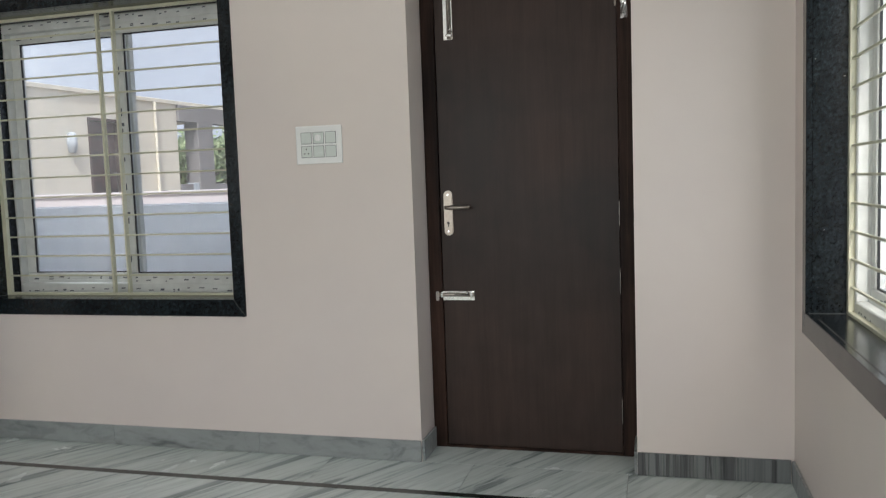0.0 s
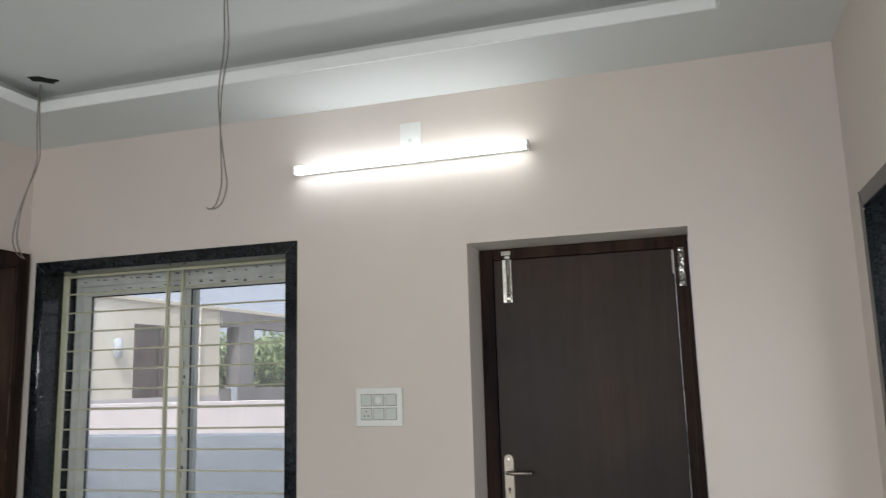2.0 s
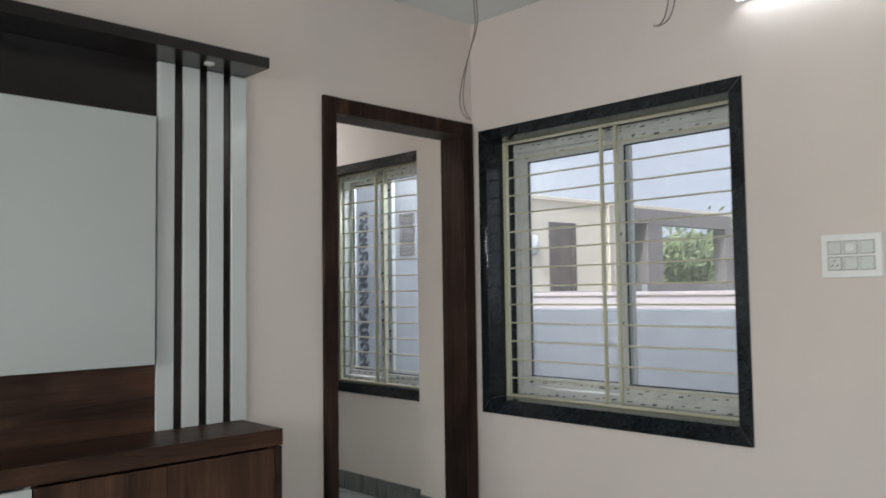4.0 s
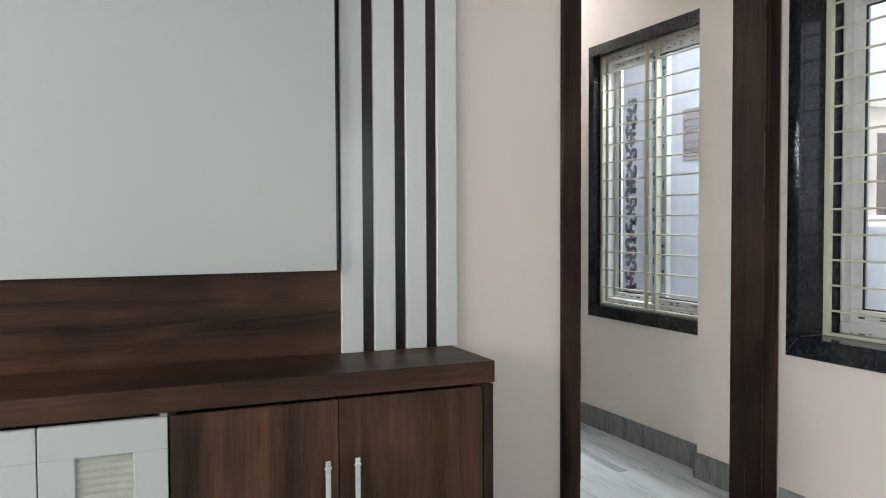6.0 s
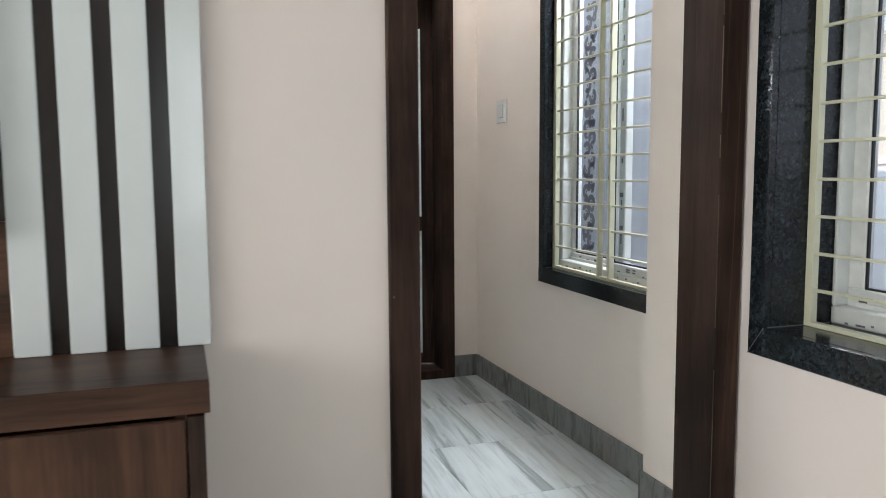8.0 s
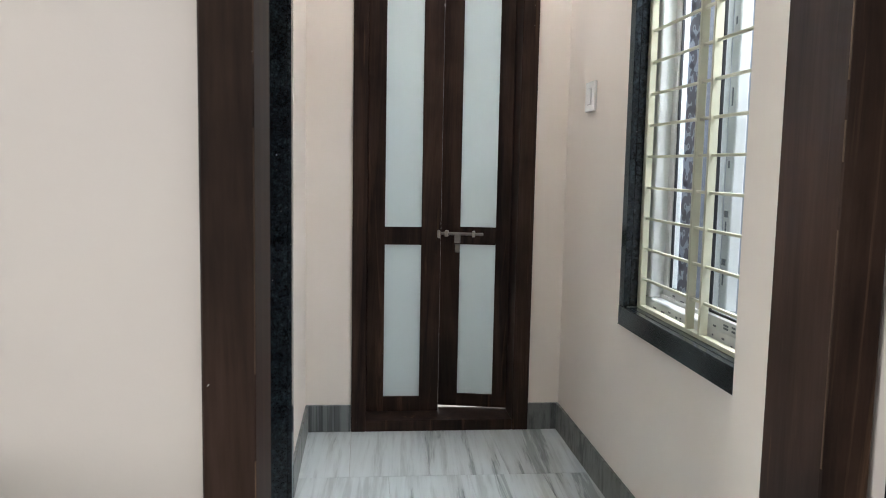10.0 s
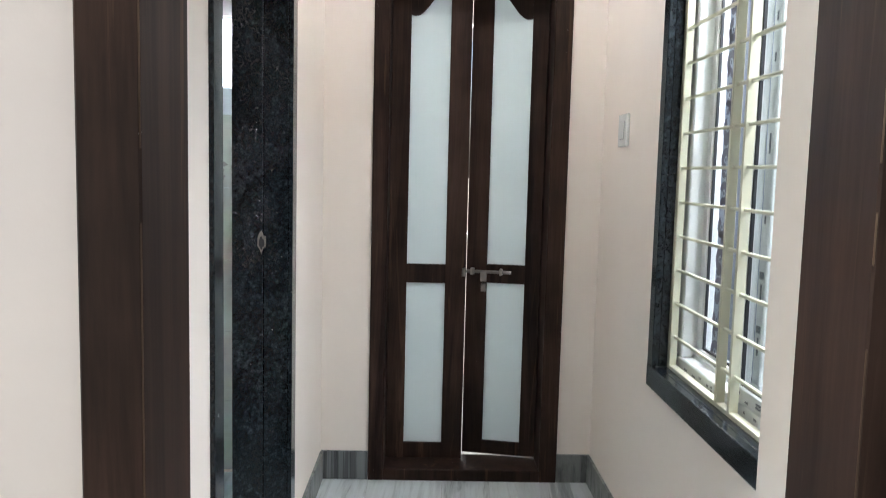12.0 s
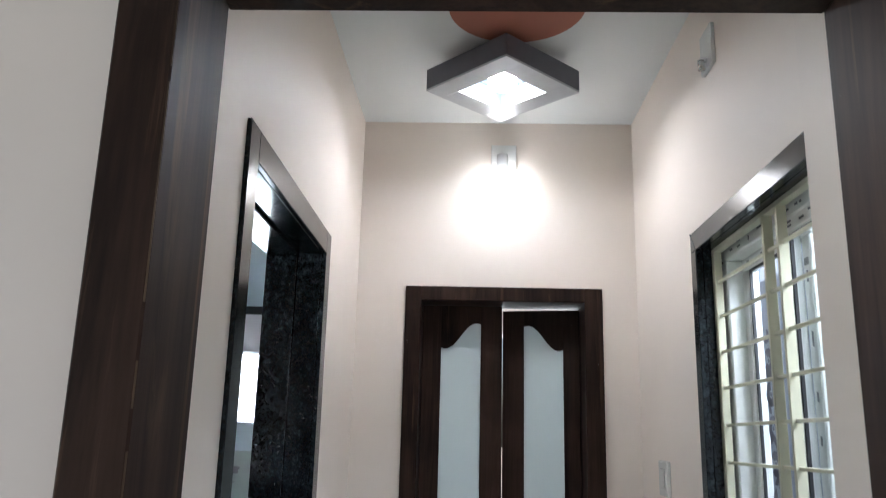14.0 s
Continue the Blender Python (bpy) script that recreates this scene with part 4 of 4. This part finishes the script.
def wall_lamp():
    w = thing("wall_lamp", "lit white bulb in a wall holder plate", "lamp", pose(PX, 2.595, 2.725))
    part("plate", box(0, 0.010, -0.053, 0.053, -0.060, 0.060, 0.003, 2), WHITEPL, w)
    part("holder", lathe([(0.0, 0.030), (0.022, 0.028), (0.024, 0.0), (0.021, -0.045), (0.0, -0.046)], 20, pose(0.058, -0.008, -0.030)), WHITEPL, w)
    part("holder_arm", box(0.008, 0.044, -0.022, 0.006, -0.035, -0.010, 0.003), WHITEPL, w)
    part("bulb", lathe([(0.0, 0.050), (0.018, 0.050), (0.026, 0.030), (0.038, 0.005), (0.042, -0.015), (0.038, -0.036), (0.022, -0.052), (0.0, -0.056)], 24, pose(0.058, -0.008, -0.130)), BULBGLOW, w, "glowing white bulb")


BULBGLOW = glow("bulb glow", (0.97, 0.98, 1.0), BULB_POWER)
wall_lamp()


def bare_holder():
    w = thing("lamp_holder", "empty white lamp holder plate on the passage wall", "lamp", pose(-4.290, PN, 2.670))
    part("plate", box(-0.052, 0.052, -0.012, 0, -0.062, 0.062, 0.003, 2), WHITEPL, w)
    part("holder", lathe([(0.0, 0.016), (0.010, 0.016), (0.011, -0.012), (0.0, -0.014)], 16, pose(0, -0.026, -0.050)), CHROME, w)
    part("holder_arm", box(-0.008, 0.008, -0.030, -0.011, -0.040, -0.026, 0.002), WHITEPL, w)


bare_holder()


def square_lamp():
    s = thing("ceiling_light", "square slate-sided ceiling lamp hung cornerwise on a short rod", "lamp", pose(-4.765, 2.563, 0, 0, 0, 45))
    h, z0, z1, w = 0.190, 2.760, 2.836, 0.082
    part("body", join(box(-h, h, -h, -h + 0.012, z0 + 0.002, z1, 0.001), box(-h, h, h - 0.012, h, z0 + 0.002, z1, 0.001), box(-h, -h + 0.012, -h + 0.012, h - 0.012, z0 + 0.002, z1), box(h - 0.012, h, -h + 0.012, h - 0.012, z0 + 0.002, z1), box(-h + 0.012, h - 0.012, -h + 0.012, h - 0.012, z1 - 0.01, z1)), GREYLAM, s)
    e = h - 0.012
    part("rim", join(box(-h, h, -h, -h + w, z0 - 0.006, z0 + 0.0015, 0.001), box(-h, h, h - w, h, z0 - 0.006, z0 + 0.0015, 0.001), box(-h, -h + w, -h + w, h - w, z0 - 0.006, z0 + 0.0015), box(h - w, h, -h + w, h - w, z0 - 0.006, z0 + 0.0015)), SILVER, s, "grey lamp rim")
    i = h - w
    part("inner_sides", join(box(-i, i, -i - 0.006, -i, z0 + 0.002, z1 - 0.0105), box(-i, i, i, i + 0.006, z0 + 0.002, z1 - 0.0105), box(-i - 0.006, -i, -i, i, z0 + 0.002, z1 - 0.0105), box(i, i + 0.006, -i, i, z0 + 0.002, z1 - 0.0105)), LAMPIN, s)
    part("reflector", box(-i, i, -i, i, z1 - 0.014, z1 - 0.0106), LAMPIN, s)
    part("led_disc", cyl(0.050, 0.040, pose(0.0, 0.0, z1 - 0.041), 28, bevel=0.004), LEDGLOW, s, "lit round white lamp disc")
    part("rod", cyl(0.008, PZ - z1 - 0.012, pose(0, 0, (PZ + z1 - 0.012) / 2), 12), IRON, s)
    part("canopy", cyl(0.035, 0.012, pose(0, 0, PZ - 0.006), 24, bevel=0.002), WHITEPL, s)


LAMPIN = plain("blue lamp lining", (0.06, 0.08, 0.125), 0.4, 0.1)
LEDGLOW = glow("led glow", (0.98, 0.98, 1.0), LED_POWER)
square_lamp()
tagged(part("ceiling_disc", cyl(0.214, 0.012, pose(-4.425, 2.593, PZ - 0.006), 48, bevel=0.002), TERRA), "round terracotta cover plate on the passage ceiling", "ceiling plate")

# ---- loose wires and ceiling holes ----
for pts, tip in (([(-1.245, 2.03, 3.0), (-1.245, 2.02, 2.88), (-1.236, 2.02, 2.70), (-1.262, 2.02, 2.55), (-1.250, 2.02, 2.40), (-1.225, 2.02, 2.25), (-1.215, 2.02, 2.20), (-1.235, 2.02, 2.135), (-1.275, 2.02, 2.118), (-1.295, 2.02, 2.128)], 0),
                 ([(-2.56, 2.545, ZH), (-2.565, 2.54, 2.82), (-2.555, 2.54, 2.66), (-2.545, 2.54, 2.56), (-2.60, 2.54, 2.43), (-2.635, 2.54, 2.30), (-2.64, 2.54, 2.20), (-2.60, 2.54, 2.13), (-2.585, 2.54, 2.12)], 1)):
    w = thing("loose_wire", "loose grey twin electric wire hanging from the ceiling", "wire", group="hanging wires")
    part("strand", wire_mesh(pts, 0.0027), WIRE, w)
    alt = [(x + (0.022 * math.sin(k * 0.75) if 0 < k < len(pts) - 1 else 0.003), y - 0.004, z) for k, (x, y, z) in enumerate(pts)]
    part("strand", wire_mesh(alt, 0.0027), WIRE, w)
w = thing("loose_wire", "short dark wire end poking from the ceiling", "wire", group="hanging wires")
part("strand", wire_mesh([(-1.73, 1.13, ZH), (-1.74, 1.125, 2.90), (-1.77, 1.11, 2.85), (-1.815, 1.09, 2.81)], 0.0045), BLACKPL, w)
fb = thing("fan_box", "white fan hook box in the round ceiling recess", "junction box", pose(-1.245, 2.135, 2.985))
part("plate", box(-0.040, 0.040, -0.012, 0.03, -0.022, 0.026, 0.004), WHITEPL, fb)
for x, y in ((-2.50, 2.50), (-2.50, 0.74)):
    hcut = thing("ceiling_cutout", "ragged dark cut-out for a spotlight in the ceiling", "ceiling hole", pose(x, y, ZH - 0.001))
    pr = prism([(0.062 * (1 + 0.22 * math.sin(2.3 * k)) * math.cos(2 * math.pi * k / 14), 0.036 * (1 + 0.3 * math.sin(1.7 * k)) * math.sin(2 * math.pi * k / 14)) for k in range(14)], -0.001, 0.001)
    bmesh.ops.transform(pr, matrix=pose(0, 0, 0, 90, 0, 40), verts=pr.verts)
    part("opening", pr, BLACKPL, hcut)

# ---- outside ----
HAZE = glow("hazy sky", (0.74, 0.81, 0.98), 0.55)
HAZE.node_tree.nodes["Principled BSDF"].inputs["Base Color"].default_value = (0.0, 0.0, 0.0, 1)
tagged(part("backdrop", box(-400, 250, 150, 150.5, GZ, 190), HAZE), "pale hazy sky in the distance", "sky", kind="structure")
structure("ground", box(-250, 250, 3.40, 400, GZ - 0.3, GZ), EARTH, "dry bare ground outside", "ground")
structure("ground_yard", box(-250, 250, -120, 3.40, GZ - 0.3, GZ - 0.002), EARTH, "dry bare ground outside", "ground")
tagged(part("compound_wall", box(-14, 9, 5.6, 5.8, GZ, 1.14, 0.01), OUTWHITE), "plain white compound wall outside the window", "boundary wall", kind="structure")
tagged(part("compound_wall", join(box(-26, 14, 13.5, 13.7, GZ, 1.19), box(-26, 14, 13.46, 13.74, 1.19, 1.27, 0.01)), PINKW), "second pale boundary wall with coping", "boundary wall", kind="structure")
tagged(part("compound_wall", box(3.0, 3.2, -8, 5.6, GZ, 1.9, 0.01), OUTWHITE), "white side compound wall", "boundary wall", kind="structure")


def neighbour_house():
    h = thing("house", "cream single-storey neighbouring house with a pillared porch", "house", pose(-15.3, 16.8, 0, 0, 0, 85))
    part("wall", wall_mesh("x", -5.0, 6.15, 0, 0.25, GZ, 4.1, [(2.34, 3.40, 0.9, 3.36)]), CREAM, h, "cream painted facade")
    part("wall", box(-5.0, -4.75, 0.25, 8, GZ, 4.1), CREAM, h)
    part("wall", box(5.9, 6.15, 0.25, 5, GZ, 4.1), CREAM, h)
    part("roof", box(-5.1, 12.6, -0.08, 8.3, 4.1, 4.22, 0.01), CREAM, h, "flat roof slab")
    part("door", box(2.35, 3.39, 0.10, 0.15, 0.9, 3.35, 0.004), OUTDOOR, h, "brown wooden door")
    part("door_frame", join(box(2.26, 2.34, -0.03, 0.14, 0.9, 3.44), box(3.40, 3.48, -0.03, 0.14, 0.9, 3.44), box(2.34, 3.40, -0.03, 0.14, 3.36, 3.44)), OUTDOOR, h)
    part("wall_light", lathe([(0.0, -0.30), (0.11, -0.26), (0.14, 0.0), (0.11, 0.26), (0.0, 0.30)], 14, pose(1.56, -0.10, 2.70)), OUTWHITE, h, "pale oval outside light")
    part("plinth_band", box(-5.0, 6.15, -0.04, -0.002, GZ, 1.30, 0.005), PINKW, h)
    part("downpipe", cyl(0.05, 4.4, pose(5.05, -0.07, 1.9), 12), CREAM, h)
    part("porch_beam", box(6.15, 12.4, -0.1, 0.25, 3.58, 4.098), OUTGREY, h, "grey porch beam")
    for x in (7.1, 12.0):
        part("porch_pillar", box(x, x + 0.85, -0.1, 0.45, GZ, 3.578, 0.01), OUTGREY, h, "grey porch pillar")
    part("cloth", join(box(6.75, 7.05, -0.085, -0.052, 0.98, 1.53, 0.012, 2), box(6.75, 7.05, -0.085, 0.18, 1.503, 1.54, 0.012, 2)), OUTWHITE, h, "pale cloth drying over the parapet")
    part("porch_parapet", box(6.155, 12.4, -0.05, 0.15, GZ, 1.50, 0.01), OUTGREY, h)


neighbour_house()


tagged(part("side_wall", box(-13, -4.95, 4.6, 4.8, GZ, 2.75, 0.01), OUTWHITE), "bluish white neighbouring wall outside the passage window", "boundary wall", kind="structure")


vent = thing("ventilator", "small grey slatted ventilator in the neighbouring wall", "ventilator", pose(0, 4.6, 0), kind="structure")
part("vent_frame", join(box(-5.46, -5.27, -0.02, 0.0, 1.64, 1.665), box(-5.46, -5.27, -0.02, 0.0, 2.0, 2.025), box(-5.46, -5.44, -0.02, 0.0, 1.665, 2.0), box(-5.29, -5.27, -0.02, 0.0, 1.665, 2.0)), OUTGREY, vent)
for k in range(6):
    part("slat", box(-5.44, -5.29, -0.016, -0.001, 1.672 + 0.055 * k, 1.718 + 0.055 * k), OUTGREY, vent)


def pattern_strip():
    """A strip of printed film with dark scrolls, stuck on the pane."""
    rng, bm = random.Random(12), bmesh.new()
    def arc(cx, cz, r0, r1, a0, a1, n=12):
        prev = None
        for k in range(n + 1):
            a = a0 + (a1 - a0) * k / n
            cur = [bm.verts.new((cx + r * math.cos(a), 0, cz + r * math.sin(a))) for r in (r0, r1)]
            if prev:
                bm.faces.new((prev[0], cur[0], cur[1], prev[1]))
            prev = cur
    z, k = 0.79, 0
    while z < 1.86:
        cx = -4.352 + (0.044 if k % 2 else 0.0)
        arc(cx, z, 0.011, 0.034, 0.4 + k, 5.4 + k)
        arc(cx, z, 0.0, 0.006, 0, 6.28)
        arc(cx + (0.05 if k % 2 == 0 else -0.05), z + 0.016, 0.004, 0.020, k * 0.7, k * 0.7 + 4.2)
        z += rng.uniform(0.040, 0.052)
        k += 1
    st = part("pattern_film", bm, SCROLL, wp, "dark scroll print on the glass")
    st.location = (0, 0.1275, 0)


pattern_strip()


def tree(x, y, height, spread, seed):
    rng = random.Random(seed)
    t = thing("tree", "leafy green tree beyond the neighbouring house", "tree", pose(x, y, GZ), group="trees")
    limbs = [wire_mesh([(0, 0, 0), (0.1, 0.05, height * 0.2), (0.0, 0.1, height * 0.42), (0.1, 0, height * 0.6)], 0.16)]
    hubs = []
    for k in range(9):
        a, r = k * 2.4 + rng.random(), spread * rng.uniform(0.4, 0.85)
        tip = (r * math.cos(a), r * math.sin(a), height * rng.uniform(0.5, 0.95))
        limbs.append(wire_mesh([(0.05, 0.05, height * 0.35), (tip[0] * 0.4, tip[1] * 0.4, (height * 0.4 + tip[2]) / 2), tip], 0.06))
        hubs.append(tip)
    part("trunk", join(*limbs), BARK, t)
    bm = bmesh.new()
    for hx, hy, hz in hubs:
        for _ in range(620):
            p = Vector((rng.gauss(hx, spread * 0.24), rng.gauss(hy, spread * 0.24), rng.gauss(hz, height * 0.085)))
            s = rng.uniform(0.12, 0.27)
            e = Euler((rng.uniform(-1.6, 1.6), rng.uniform(-1.6, 1.6), rng.uniform(0, 6.3))).to_matrix()
            bm.faces.new([bm.verts.new(p + e @ Vector(c)) for c in ((-s, 0, 0), (0, -s * 0.4, 0.02), (s, 0, 0), (0, s * 0.4, 0.02))])
    part("crown", bm, LEAF, t)


tree(-18.0, 36.0, 5.0, 3.4, 1)
tree(-23.0, 37.0, 4.8, 3.2, 2)
tree(-13.5, 40.0, 5.2, 3.4, 3)

# ---- skirting ----
def skirting(name, runs, label, ht=0.096, base=0.0, piece=0.9, mat=SKIRT):
    banded = {("x", round(DOOR_N[1], 2)), ("y", 2.0)}
    s = thing(name, label, "baseboard", kind="structure")
    for along, a0, a1, face, side in runs:
        n = max(1, round(abs(a1 - a0) / piece))
        for k in range(n):
            p, q = a0 + (a1 - a0) * k / n + 0.0008, a0 + (a1 - a0) * (k + 1) / n - 0.0008
            t0, t1 = sorted((face, face + side * 0.012))
            b = box(p, q, t0, t1, base + 0.001, ht, 0.0015) if along == "x" else box(t0, t1, p, q, base + 0.001, ht, 0.0015)
            part("slab", b, SKIRTV if (along, round(a0, 2)) in banded else mat, s)


skirting("baseboard_room", [("x", XW + 0.03, DOOR_N[0], YN, -1), ("x", DOOR_N[1], XE - 0.013, YN, -1), ("y", YS + 0.013, YN - 0.013, XE, -1), ("y", YS + 0.013, -0.85, XW, 1), ("y", 1.585, 2.012, XW, 1), ("x", XW + 0.013, XE - 0.013, YS, 1),
          ("y", YN + 0.0, 3.256, DOOR_N[0] + 0.0005, 1), ("y", YN + 0.0, 3.256, DOOR_N[1] - 0.0005, -1)], "grey streaked marble skirting slabs along the room walls")
skirting("baseboard_passage", [("x", PX + 0.013, -3.536, PN, -1), ("y", YN - 0.012, PN - 0.013, -3.535, -1), ("x", -3.535, XWO - 0.017, YN, -1), ("x", PX + 0.013, -4.666, PS, 1), ("x", -3.689, XWO - 0.017, PS, 1),
          ("y", PS + 0.001, 2.198, PX, 1), ("y", 2.996, PN - 0.001, PX, 1)], "grey streaked marble skirting slabs along the passage", 0.108, PF, 0.42, SKIRTP)

# ---- floor slabs ----
fl = structure("floor", join(box(XWO, XEO, YS, YNO, -0.12, -0.006), box(BW, XWO, -0.2, YNO, -0.12, PF - 0.006)), MORTAR, "streaked grey marble floor with a dark inlay strip", "floor")
SLABS = {}


def slab(x0, x1, y0, y1, mat, z=0.0):
    g = 0.0008
    key = (round(x1 - x0, 4), round(y1 - y0, 4), mat.name)
    if key not in SLABS:
        SLABS[key] = part("slab", box(-(x1 - x0) / 2 + g, (x1 - x0) / 2 - g, -(y1 - y0) / 2 + g, (y1 - y0) / 2 - g, -0.012, 0, 0.0006), mat, fl)
        ob = SLABS[key]
    else:
        ob = new("slab", SLABS[key].data)
        ob.parent = fl
    ob.location = ((x0 + x1) / 2, (y0 + y1) / 2, z)


def spans(a, b, step):
    n = max(1, math.ceil((b - a) / step - 0.05))
    cuts = [a + step * k for k in range(n)] + [b]
    return list(zip(cuts, cuts[1:]))


for x0, x1 in spans(XW, XE, 0.66):
    slab(x0, x1, 2.735, YN, MARBLE)
    for y0, y1 in spans(YS, 2.695, 0.85):
        slab(x0, x1, y0, y1, MARBLE)
for x0, x1 in spans(XW, XE, 1.3):
    part("inlay_strip", box(x0 + 0.0006, x1 - 0.0006, 2.6958, 2.7342, -0.012, 0.0, 0.0005), STRIP, fl, "dark green marble strip")
slab(DOOR_N[0], DOOR_N[1], YN, 3.37, MARBLE)
slab(XWO, XW, 2.09, 2.96, MARBLE)
for k, (x0, x1) in enumerate(((PX, -4.845), (-4.845, -4.30), (-4.30, -3.75), (-3.75, XWO))):
    cuts = (PS, 2.20, 2.51, 2.82, PN) if k % 2 == 0 else (PS, 2.35, 2.66, 2.95, PN)
    for y0, y1 in zip(cuts, cuts[1:]):
        slab(x0, x1, y0, y1, MARBLEP, PF)
slab(-4.66, -3.69, 1.825, PS, MARBLEP, PF)
slab(BW, XWO, -0.2, 1.825, MARBLEP, PF)
